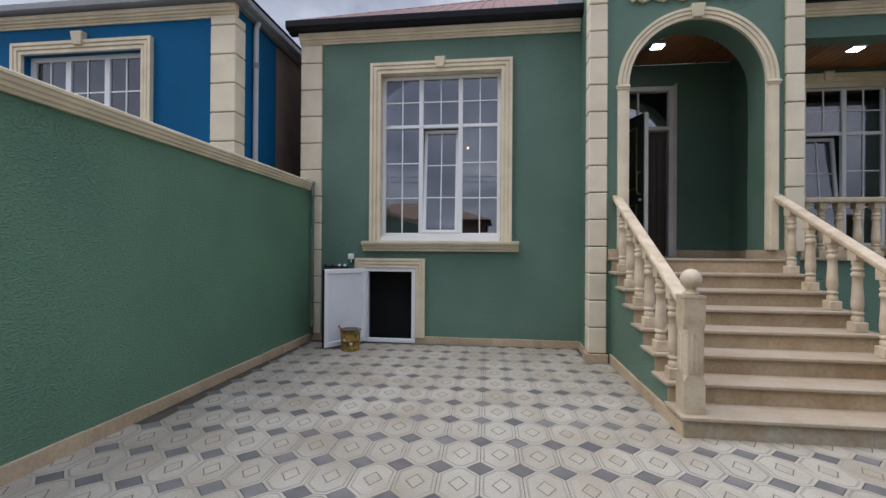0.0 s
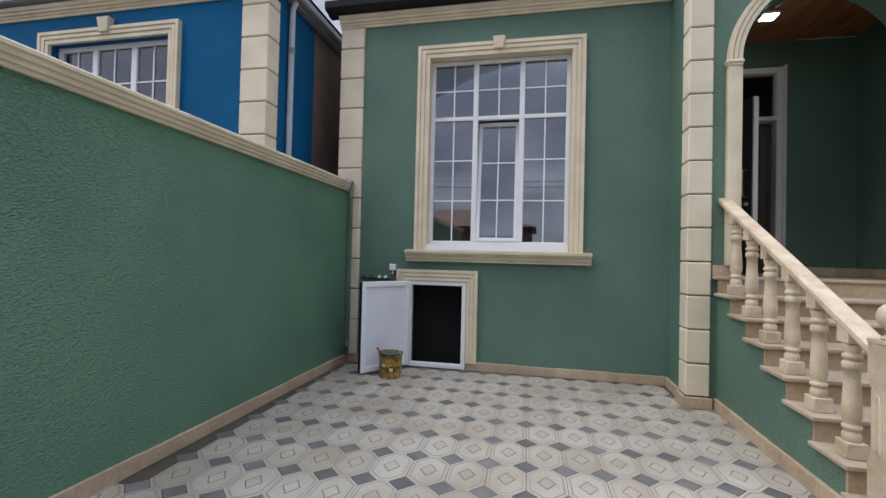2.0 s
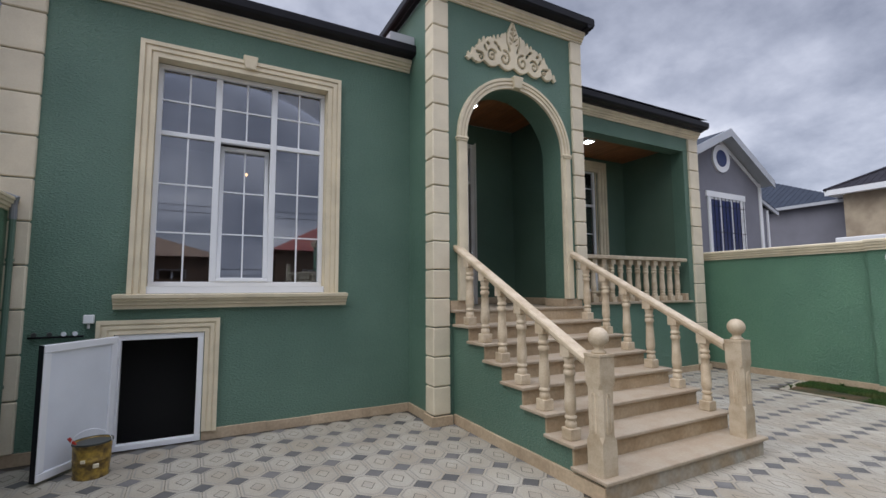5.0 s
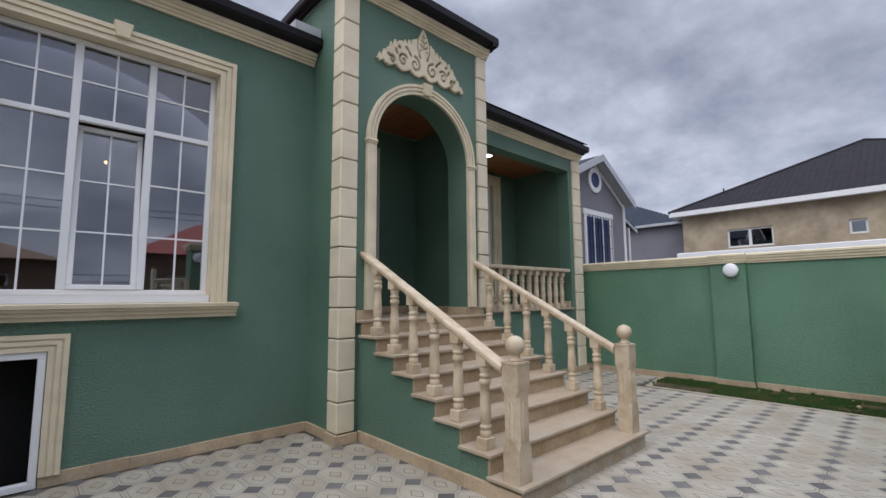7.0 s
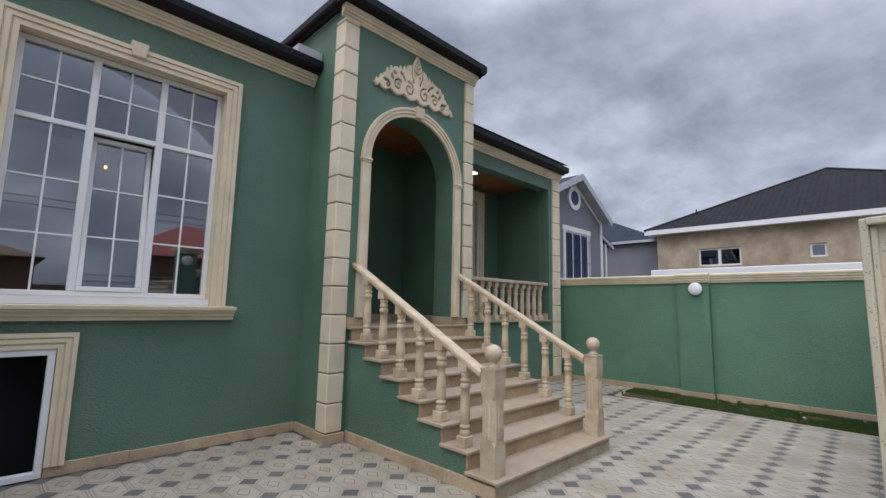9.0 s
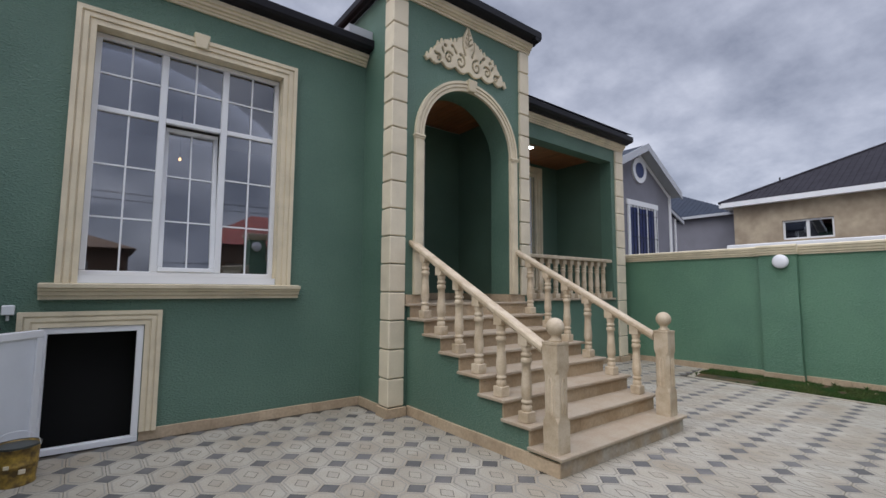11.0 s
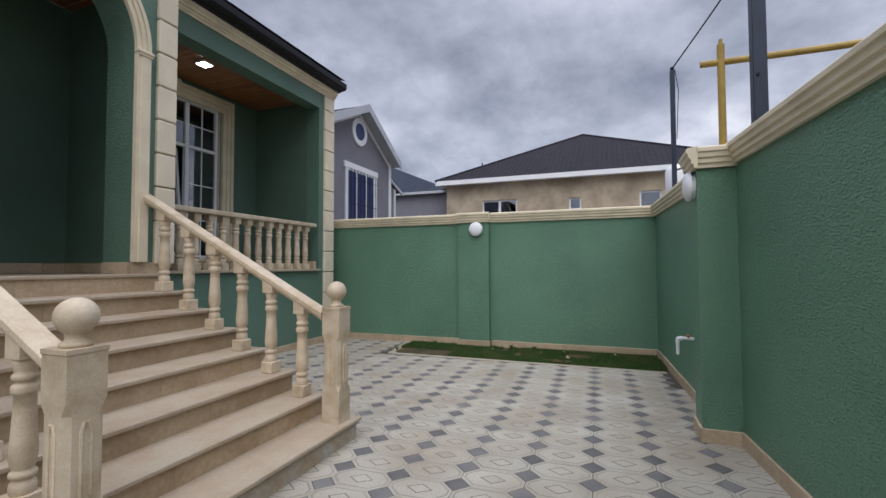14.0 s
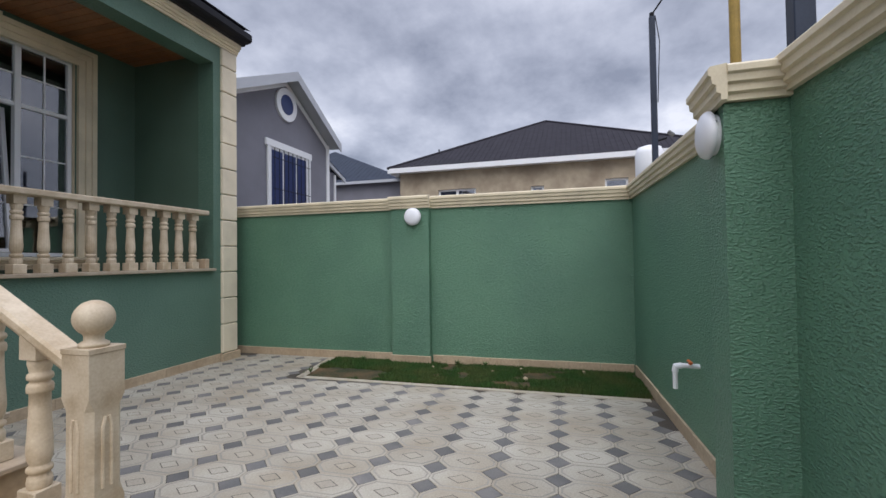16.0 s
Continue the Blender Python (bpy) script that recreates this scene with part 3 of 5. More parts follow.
def ribbed_roof():
    """A hipped roof of brown-red tile sheet with its ribs and courses."""
    rf = root("roof_house", "brown-red ribbed tile-sheet roof of the green house", "roof", kind="structure")
    x0, x1, y0, z0, y1, z1 = -2.42, TX0, WY - 0.225, 5.145, 13.5, 8.58
    bm = bmesh.new()
    for _ in (0,):
        bm.faces.new([bm.verts.new(p) for p in ((x0, y0, z0), (x1, y0, z0), (x1, y1, z1))])
        bm.faces.new([bm.verts.new(p) for p in ((x0, y0, z0), (x1, y1, z1), (x0, y1, z0))])
    part("sheet", bm, ROOFT, rf)
    n = 24
    for i in range(1, n):
        x = x0 + (x1 - x0) * i / n
        k = (x - x0) / (x1 - x0)
        part("rib", sweep([(-0.045, 0.0), (-0.02, 0.022), (0.02, 0.022), (0.045, 0.0)], [((x, y0, z0), (1, 0, 0), (0, 0, 1)), ((x, y0 + (y1 - y0) * k, z0 + (z1 - z0) * k), (1, 0, 0), (0, 0, 1))]), ROOFT, rf)
    part("ridge_cap", tube([(x0 + 0.1, y0 + 0.13, z0 + 0.07), (x1, y1, z1)], 0.025, 6), ROOFT, rf)


def slope_roof(name, pts, material, label):
    bm = bmesh.new()
    bm.faces.new([bm.verts.new(p) for p in pts])
    bmesh.ops.solidify(bm, geom=list(bm.faces), thickness=0.05)
    return tagged(part(name, bm, material), label, "roof", kind="structure")


ribbed_roof()
slope_roof("roof_tower", [(TX0 - 0.1, TY - 0.22, 5.935), (TX1 + 0.1, TY - 0.22, 5.935), (3.5, 9.5, 6.6)], ROOFD, "dark sheet roof of the tower")
slope_roof("roof_porch", [(TX1, PY - 0.25, 5.22), (PX1 + 0.05, PY - 0.28, 5.22), (7.0, 13.5, 6.6), (TX1, 13.5, 6.6)], ROOFD, "dark sheet roof over the porch")
tagged(part("ceiling_house", box(HX0 + 0.02, TX0 + 0.03, WY + 0.3, 13, 4.7, 4.8), ROOM), "plain room ceiling", "ceiling", kind="structure")
shell = root("wall_shell", "plain closing walls of the house", "wall", kind="structure")
part("rear_wall", box(HX0 + 0.02, 8.93, 13, 13.2, 0, 5.0), ROOM, shell)
part("left_wall", box(HX0 + 0.02, HX0 + 0.22, WY + 0.3, 13, 0, 5.0), CONC, shell)
part("room_floor", box(HX0 + 0.22, TX0 + 0.03, WY + 0.3, 13, 1.2, 1.38), ROOM, shell)
part("hall_ceiling", box(TX0 + 0.25, 8.38, BACK + 0.76, 13, 4.7, 4.8), ROOM, shell)
part("hall_floor", box(TX0 + 0.25, 8.38, BACK + 0.76, 13, 1.2, 1.38), ROOM, shell)

tagged(part("flashing", box(1.85, TX0 + 0.02, WY - 0.20, WY + 0.1, 5.18, 5.30), PALEG), "grey sheet metal flashing at the gutter end", "flashing", kind="structure")

# boundary walls
bw = root("wall_west", "green textured garden wall with cream coping", "wall", kind="structure")
part("wall_face", box(-2.33, -2.05, -1.5, WY, 0, 2.446), GREEN, bw)
part("coping", moulding([(a, b * 0.74) for a, b in COPING], (-2.05, -1.5), (-2.05, WY - 0.05), (1, 0), 2.445), CREAM, bw)
part("coping_cap", box(-2.41, -2.052, -1.5, WY - 0.05, 2.448, 2.573, 0.01), CREAM, bw)
be = root("wall_east", "green textured garden wall with cream coping and pier", "wall", kind="structure")
part("wall_face", box(9.25, 9.5, 1.6, 14, 0, 2.255), GREEN, be)
part("coping", moulding(COPING, (9.25, 14), (9.25, 5.30), (-1, 0), 2.255), CREAM, be)
part("coping", moulding(COPING, (9.25, 4.68), (9.25, 1.9), (-1, 0), 2.255), CREAM, be)
part("coping_cap", box(9.252, 9.58, 1.6, 14, 2.26, 2.425, 0.01), CREAM, be)
part("pier", box(9.14, 9.25, 4.70, 5.28, 0, 2.255), GREEN, be)
part("pier_coping", moulding(COPING, (9.14, 5.30), (9.14, 4.68), (-1, 0), 2.26), CREAM, be)
bs = root("wall_south", "green textured garden wall with cream coping and pier", "wall", kind="structure")


def slab(ax, ay, bx, by, t, z0, z1):
    """An upright slab along a-b, t thick to the south."""
    d = Vector((bx - ax, by - ay, 0)).normalized()
    n = Vector((d.y, -d.x, 0)) * t
    if n.y > 0:
        n = -n
    bm = bmesh.new()
    lo = [bm.verts.new(p) for p in ((ax, ay, z0), (bx, by, z0), (bx + n.x, by + n.y, z0), (ax + n.x, ay + n.y, z0))]
    hi = [bm.verts.new((v.co.x, v.co.y, z1)) for v in lo]
    bm.faces.new(lo); bm.faces.new(hi)
    for i in range(4):
        bm.faces.new((lo[i], lo[(i + 1) % 4], hi[(i + 1) % 4], hi[i]))
    bmesh.ops.recalc_face_normals(bm, faces=bm.faces)
    return bm


S1 = ((9.25, 1.95), (5.88, 1.75))
S2 = ((5.62, 1.66), (2.70, 1.40))
part("wall_face", slab(*S1[0], *S1[1], 0.25, 0, 2.255), GREEN, bs)
part("wall_face", slab(*S2[0], *S2[1], 0.25, 0, 2.31), GREEN, bs)
part("pier", box(5.60, 5.90, 1.35, 1.95, 0, 2.285), GREEN, bs)
for (a, b), z in ((S1, 2.255), (S2, 2.31)):
    d = Vector((a[0] - b[0], a[1] - b[1])).normalized()
    part("coping", moulding(COPING, a, b, (-d.y, d.x), z), CREAM, bs)
    part("coping_cap", slab(a[0], a[1] - 0.002, b[0], b[1] - 0.002, 0.30, z + 0.004, z + 0.17), CREAM, bs)
part("pier_coping", moulding(COPING, (5.975, 1.95), (5.525, 1.95), (0, 1), 2.285), CREAM, bs)
part("pier_coping", moulding(COPING, (5.60, 1.95), (5.60, 1.6), (-1, 0), 2.29), CREAM, bs)
part("pier_coping", moulding(COPING, (5.90, 1.7), (5.90, 1.95), (1, 0), 2.29), CREAM, bs)
part("pier_cap", box(5.602, 5.898, 1.35, 1.948, 2.29, 2.46), CREAM, bs)
gp = root("gate_pier", "green textured gate pier with cream cap", "pier", kind="structure")
part("pier", box(2.36, 2.76, 1.10, 1.58, 0, 2.86), GREEN, gp)
bm = bmesh.new()
for o, z0, z1 in ((0.035, 2.86, 2.90), (0.055, 2.90, 2.95), (0.08, 2.95, 3.03)):
    box(2.36 - o, 2.76 + o, 1.10 - o, 1.58 + o, z0, z1, 0.008, bm)
part("pier_cap", bm, CREAM, gp)


# plinths of stone slabs
def plinth(name, a, b, out, h=0.115, t=0.02, seed=1, z=0.0, length=0.6):
    """A skirting of slabs along a-b, each its own piece."""
    rnd = random.Random(seed)
    r = root(name, "tan limestone skirting slabs along the wall foot", "skirting", kind="structure")
    a, b, o = Vector((*a, z)), Vector((*b, z)), Vector((*out, 0))
    L = (b - a).length
    d = (b - a) / L
    s = 0.0
    while s < L - 0.02:
        e = min(L, s + length * rnd.uniform(0.85, 1.15))
        if L - e < 0.15:
            e = L
        hh = h + rnd.uniform(-0.004, 0.004)
        bm = sweep([(0, 0), (t, 0), (t, hh - 0.004), (t - 0.004, hh), (0, hh)], [(a + d * s, o, (0, 0, 1)), (a + d * (e - 0.003), o, (0, 0, 1))])
        part("slab", bm, PLINTH, r)
        s = e


plinth("plinth_house", (-2.03, WY), (-1.15, WY), (0, -1), seed=1)
plinth("plinth_house", (-0.30, WY), (TX0 + 0.01, WY), (0, -1), seed=2)
plinth("plinth_tower_side", (TX0 + 0.03, WY - 0.02), (TX0 + 0.03, TY + 0.2), (-1, 0), seed=3)
plinth("plinth_quoin", (TX0, TY - 0.045), (2.455, TY - 0.045), (0, -1), seed=4, t=0.035)
plinth("plinth_quoin", (TX0, TY + 0.18), (TX0, TY - 0.08), (-1, 0), seed=5, t=0.035)
plinth("plinth_stair", (2.50, TY - 0.05), (2.50, 4.72), (-1, 0), seed=6, t=0.025)
plinth("plinth_west", (-2.05, -1.2), (-2.05, WY - 0.02), (1, 0), seed=7)
plinth("plinth_porch", (4.75, PY), (PX1 - 0.3, PY), (0, -1), seed=8)
plinth("plinth_porch", (8.60, PY - 0.045), (PX1 + 0.02, PY - 0.045), (0, -1), seed=9, t=0.035)
plinth("plinth_east", (9.25, 13), (9.25, 5.30), (-1, 0), seed=10)
plinth("plinth_east", (9.14, 5.30), (9.14, 4.68), (-1, 0), seed=11)
plinth("plinth_east", (9.25, 4.68), (9.25, 1.97), (-1, 0), seed=12)
plinth("plinth_south", (9.22, 1.946), (5.92, 1.755), (0.06, 1), seed=13)
plinth("plinth_south", (5.92, 1.95), (5.58, 1.95), (0, 1), seed=14)
plinth("plinth_south", (5.60, 1.97), (5.60, 1.66), (-1, 0), seed=15)
plinth("plinth_south", (5.58, 1.656), (2.78, 1.405), (0.09, 1), seed=16)
plinth("plinth_landing", (2.5, BACK), (2.73, BACK), (0, -1), seed=17, z=LAND)
plinth("plinth_landing", (3.99, BACK), (TX1 - 0.03, BACK), (0, -1), seed=17, z=LAND)
plinth("plinth_landing", (TX1 - 0.03, TY + 0.42), (TX1 - 0.03, BACK), (-1, 0), seed=18, z=LAND)
plinth("plinth_arch", (2.46, TY), (AX - AR, TY), (0, -1), seed=19, z=LAND)
plinth("plinth_arch", (AX + AR, TY), (4.74, TY), (0, -1), seed=20, z=LAND)
plinth("plinth_arch", (AX + AR, TY), (AX + AR, TY + 0.42), (-1, 0), seed=21, z=LAND)

# ---- stairs ----
SX0, SX1, SY, RISE, RUN = 2.50, 4.68, 4.72, 0.175, 0.338
stair = root("stairs", "eight limestone steps up to the entrance", "stairs", kind="structure")
outline = [(TY - 0.002, 0.0), (SY + 0.022, 0.0)]
for k in range(1, 9):
    y0 = SY + RUN * (k - 1)
    outline += [(y0 + 0.022, RISE * k - 0.034), (TY - 0.002 if k == 8 else y0 + RUN + 0.022, RISE * k - 0.034)]
bm = bmesh.new()
left, right = [[bm.verts.new((x, y, z)) for y, z in outline] for x in (SX0, SX1)]
bm.faces.new(left); bm.faces.new(right[::-1])
for i in range(len(outline)):
    j = (i + 1) % len(outline)
    bm.faces.new((left[j], left[i], right[i], right[j]))
bmesh.ops.recalc_face_normals(bm, faces=bm.faces)
part("stair_side", bm, GREEN_H, stair)
for k in range(1, 9):
    y0 = SY + RUN * (k - 1)
    yb = TY + 0.12 if k == 8 else y0 + RUN + 0.018
    splits = [SX0 - 0.035, (SX0 + SX1) / 2 + 0.35 * math.sin(k * 2.3), SX1 + 0.035]
    for a, b in zip(splits, splits[1:]):
        rb = box(max(a, SX0 - 0.012), min(b, SX1 + 0.012) - 0.002, y0 - (0.016 if k == 8 else 0.0), y0 + (-0.002 if k == 8 else 0.0215), RISE * (k - 1) + (0.001 if k == 1 else 0.0), RISE * k - 0.033, 0.0)
        part("riser", rb, RISER_S if k == 1 else RISER, stair)
    part("tread", box(SX0 - 0.045, SX1 + 0.045, y0 - 0.035, yb, RISE * k - 0.032, RISE * k, 0.006), STONE, stair)

BAL = [(0.044, 0.09), (0.049, 0.105), (0.051, 0.13), (0.048, 0.15), (0.040, 0.160), (0.040, 0.168), (0.051, 0.176), (0.053, 0.186), (0.051, 0.196), (0.040, 0.204),
       (0.041, 0.212), (0.049, 0.235), (0.053, 0.27), (0.052, 0.31), (0.047, 0.39), (0.043, 0.47), (0.042, 0.545), (0.051, 0.550), (0.053, 0.562), (0.053, 0.578), (0.050, 0.590), (0.041, 0.596),
       (0.041, 0.606), (0.050, 0.612), (0.053, 0.624), (0.050, 0.636), (0.041, 0.643), (0.043, 0.655), (0.050, 0.685), (0.050, 0.71)]


def baluster_mesh(height, slope=0.0):
    s = height / 0.80
    bm = turned([(r, z * s) for r, z in BAL], 16)
    box(-0.06, 0.06, -0.06, 0.06, 0, 0.10 * s, 0.006, bm)
    tb = box(-0.055, 0.055, -0.055, 0.055, 0.71 * s, 0.80 * s)
    for v in tb.verts:
        if v.co.z > 0.75 * s:
            v.co.z += v.co.y * slope
    me = bpy.data.meshes.new("top")
    tb.to_mesh(me); tb.free()
    bm.from_mesh(me)
    bpy.data.meshes.remove(me)
    return bm


BX0, BX1 = 2.575, 4.545
for s, bx in enumerate((BX0, BX1)):
    rl = root("stair_balustrade", "turned limestone stair balustrade with a ball-topped newel post", "balustrade", group="stair balustrades")
    first = None
    for k in range(2, 8):
        if first is None:
            ob = part("baluster", baluster_mesh(0.80, 0.5), BALUS, rl, smooth=False)
            first = ob.data
            for p in first.polygons:
                p.use_smooth = len(p.vertices) == 4 and p.area < 0.004
        else:
            ob = new("baluster", first)
            ob.parent = rl
        ob.matrix_basis = pose(bx, SY + RUN * (k - 1) + 0.12, RISE * k)
    # sloping handrail
    ya, yb = SY + 0.22, TY - 0.0
    za = 1.04
    rail = sweep([(-0.062, 0), (-0.045, -0.03), (0.045, -0.03), (0.062, 0), (0.062, 0.035), (0.05, 0.05), (-0.05, 0.05), (-0.062, 0.035)],
                 [((bx, ya, za), (1, 0, 0), (0, 0, 1)), ((bx, yb, za + (yb - ya) * 0.515), (1, 0, 0), (0, 0, 1))])
    part("handrail", rail, BALUS, rl)
    # newel post
    post = new("newel_post")
    post.parent = rl
    post.matrix_basis = pose(bx, SY + 0.11, RISE)
    bm = bmesh.new()
    w0, w1 = 0.083, 0.081
    levels = [(0, w0, 0.003), (0.26, w0, 0.003), (0.31, w1, 0.026), (0.68, w1, 0.026), (0.73, w0, 0.003), (0.93, w0, 0.003), (0.935, w0 + 0.004, 0.003), (0.955, w0 + 0.004, 0.003)]
    rings = [[bm.verts.new(p) for p in ((-w + c, -w, z), (w - c, -w, z), (w, -w + c, z), (w, w - c, z), (w - c, w, z), (-w + c, w, z), (-w, w - c, z), (-w, -w + c, z))] for z, w, c in levels]
    for r0, r1 in zip(rings, rings[1:]):
        for i in range(8):
            bm.faces.new((r0[i], r0[(i + 1) % 8], r1[(i + 1) % 8], r1[i]))
    bm.faces.new(rings[0][::-1]); bm.faces.new(rings[-1])
    part("post", bm, BALUS, post)
    for rz in range(4):
        m = pose(0, 0, 0, 0, 0, 90 * rz)
        for ox in (-0.02, 0.02):
            fl = tube([(ox, -w1 - 0.001, 0.33), (ox, -w1 - 0.001, 0.60), (ox * 0.4, -w1 - 0.001, 0.645)], 0.008, 6)
            fl.transform(m)
            part("flute", fl, BALUS, post)
    ball = turned([(0.06, 0.955), (0.06, 0.972), (0.04, 0.985), (0.04, 1.005)] + [(0.083 * math.sin(a), 1.085 - 0.083 * math.cos(a)) for a in [0.55 + (math.pi - 0.56) * i / 12 for i in range(13)]], 24)
    part("ball", ball, BALUS, post, smooth=True)

pb = root("porch_balustrade", "turned limestone balustrade along the porch edge", "balustrade")
part("base_slab", box(TX1 + 0.0, 8.50, PY - 0.06, PY + 0.20, LAND - 0.02, LAND + 0.02, 0.006), STONE, pb)
part("handrail", box(TX1 + 0.0, 8.38, PY - 0.05, PY + 0.14, 2.20, 2.27, 0.012), BALUS, pb)
first = None
for i in range(14):
    if first is None:
        ob = part("baluster", baluster_mesh(0.78), BALUS, pb)
        first = ob.data
    else:
        ob = new("baluster", first); ob.parent = pb
    ob.matrix_basis = pose(8.16 - 0.235 * i, PY + 0.045, LAND + 0.02)
part("end_block", box(8.30, 8.38, PY - 0.04, PY + 0.13, LAND + 0.02, LAND + 0.16, 0.006), PLINTH, pb)

# cellar hatch
ht = root("hatch_surround", "cream moulded surround of the low cellar hatch", "hatch surround", kind="structure")
part("surround", frame_trim(-1.30, -0.154, 0.10, 1.353, WY, width=0.15, depth=0.8), CREAM, ht)
hf = root("cellar_hatch", "low white plastic cellar hatch with its door wide open", "hatch")
bm = bmesh.new()
box(-1.14, -0.31, WY - 0.025, WY + 0.05, 0.005, 0.065, 0.005, bm); box(-1.14, -0.31, WY - 0.025, WY + 0.05, 1.14, 1.20, 0.005, bm)
box(-1.14, -1.08, WY - 0.025, WY + 0.05, 0.065, 1.14, 0.005, bm); box(-0.37, -0.31, WY - 0.025, WY + 0.05, 0.065, 1.14, 0.005, bm)
part("frame", bm, WHITE, hf)
hd = new("hatch_door")
hd.parent = hf
hd.matrix_basis = pose(-1.13, WY - 0.04, 0.03, 0, 0, 180 + 56)
bm = bmesh.new()
for a, b, c, d in ((0, 0.78, 0, 0.07), (0, 0.78, 1.09, 1.16), (0, 0.07, 0.07, 1.09), (0.71, 0.78, 0.07, 1.09)):
    box(a, b, -0.02, 0.04, c, d, 0.006, bm)
part("door_frame", bm, WHITE, hd)
part("panel", box(0.07, 0.71, 0.0, 0.02, 0.07, 1.09), WHITE_P, hd)
part("seal", box(0.781, 0.786, -0.015, 0.035, 0.0, 1.16), GUTTER, hd)
for z in (0.25, 0.62, 0.95):
    part("hinge", tube([(0, 0.045, z), (0, 0.045, z + 0.09)], 0.012, 8), WHITE, hd)
# solid block just behind the opening; its black paints the cellar's shade
part("cellar_dark_block", box(-1.2, -0.2, WY + 0.31, WY + 1.6, -0.02, 1.25), DARK, ht)
fit = root("pipe_fittings", "row of small white and dark pipe stubs above the hatch door", "pipe fitting")
for i, x in enumerate((-1.80, -1.68, -1.57, -1.48)):
    part("stub", tube([(x, WY, 1.235), (x + 0.02, WY - 0.07, 1.235)], 0.022, 8), (DOORG, DOORG, WHITE, LAMPW)[i], fit)
part("connector", tube([(-1.84, WY - 0.02, 1.205), (-1.40, WY - 0.02, 1.205)], 0.010, 8), GUTTER, fit)
jb = root("junction_box", "small white junction box at the hatch corner", "junction box")
part("housing", box(-1.41, -1.32, WY - 0.06, WY, 1.33, 1.42, 0.008), WHITE, jb)
part("cable_entry", tube([(-1.365, WY - 0.03, 1.33), (-1.365, WY - 0.03, 1.28)], 0.012, 8), WHITE, jb)

# paint tin
tin = root("paint_bucket", "smeared ochre paint tin with red scraper beside the hatch", "bucket", at=(-1.17, 7.34, 0))
bm = turned([(0.135, 0), (0.137, 0.01), (0.132, 0.02), (0.142, 0.15), (0.146, 0.155), (0.142, 0.16), (0.147, 0.285), (0.153, 0.29), (0.153, 0.305), (0.140, 0.305), (0.136, 0.22), (0.02, 0.215)], 28)
part("tin", bm, BUCKET, tin, smooth=True)
part("rim", turned([(0.150, 0.292), (0.157, 0.296), (0.157, 0.310), (0.145, 0.310), (0.142, 0.296)], 28), DOORG, tin)
part("handle", tube([(0.152 * math.cos(t), -0.05 - 0.03 * math.sin(t), 0.29 + 0.14 * math.sin(t)) for t in [math.pi * i / 10 for i in range(11)]], 0.0035, 6), LAMPW, tin)
part("scraper", tube([(-0.10, -0.02, 0.26), (-0.17, -0.04, 0.36)], 0.014, 8), REDP, tin)
for a, z, w in ((-1.85, 0.15, 0.018), (-1.2, 0.10, 0.022)):
    lm = part("paint_mark", box(-w, w, -0.153, -0.140, 0, w * 1.6, 0.003), CREAM, tin)
    lm.matrix_basis = pose(0, 0, z, 0, 8 * (a + 1.7), math.degrees(a) + 90)

# downpipe
dp = root("downpipe", "thin green-painted pipe in the corner of wall and house", "pipe")
part("pipe", tube([(-1.99, 7.84, 0.12), (-1.99, 7.84, 2.36)], 0.026, 10), GREEN2, dp)
part("elbow", tube([(-1.99, 7.84, 2.36), (-1.99, 7.83, 2.50), (-1.96, 7.80, 2.56), (-2.08, 7.82, 2.60)], 0.03, 10), GREYG, dp)
part("lower_elbow", tube([(-1.99, 7.84, 0.34), (-1.97, 7.80, 0.28), (-1.97, 7.76, 0.24)], 0.028, 10), GREEN2, dp)
for z in (0.75, 1.95):
    part("clip", tube([(-1.99, 7.84, z), (-1.99, 7.84, z + 0.03)], 0.034, 10), GREEN2, dp)

# entrance door
dr = root("door_1", "entrance doorway with pale frame, glazed transom and dark leaf standing open", "door", kind="structure")
bm = bmesh.new()
for a, b, c, d in ((2.74, 2.82, LAND, 4.30), (3.85, 3.93, LAND, 4.30), (2.82, 3.85, 4.22, 4.30), (2.82, 3.85, 3.55, 3.61)):
    box(a, b, BACK - 0.05, BACK + 0.1, c, d, 0.008, bm)
box(3.35, 3.38, BACK, BACK + 0.05, 3.61, 4.22, 0, bm)
part("door_frame", bm, DFRAME, dr)
bm = bmesh.new()
for s in (0.0, 0.03):
    box(3.93 + s, 3.95 + s, BACK - 0.06 + s * 0.5, BACK, LAND, 4.31 + s, 0.004, bm)
part("architrave", bm, DFRAME, dr)
p = part("pane", box(2.82, 3.85, BACK + 0.03, BACK + 0.036, 3.61, 4.22), GLASS, dr)
p.visible_shadow = False
part("inner_panel", box(3.55, 3.84, BACK + 0.10, BACK + 0.13, LAND + 0.01, 3.54, 0.004), DOORB, dr)
bm = bmesh.new()
for x in (3.60, 3.70, 3.80):
    box(x, x + 0.05, BACK + 0.088, BACK + 0.10, LAND + 0.1, 3.40, 0.004, bm)
part("inner_moulding", bm, DOORB, dr)
lf = new("leaf")
lf.parent = dr
lf.matrix_basis = pose(2.83, BACK - 0.06, LAND + 0.01, 0, 0, -70)
part("slab", box(0, 1.01, -0.03, 0.03, 0, 2.16, 0.004), DOORG, lf)
part("edge_strip", box(1.011, 1.035, -0.032, 0.032, 0, 2.16, 0.003), DFRAME, lf)
bm = bmesh.new()
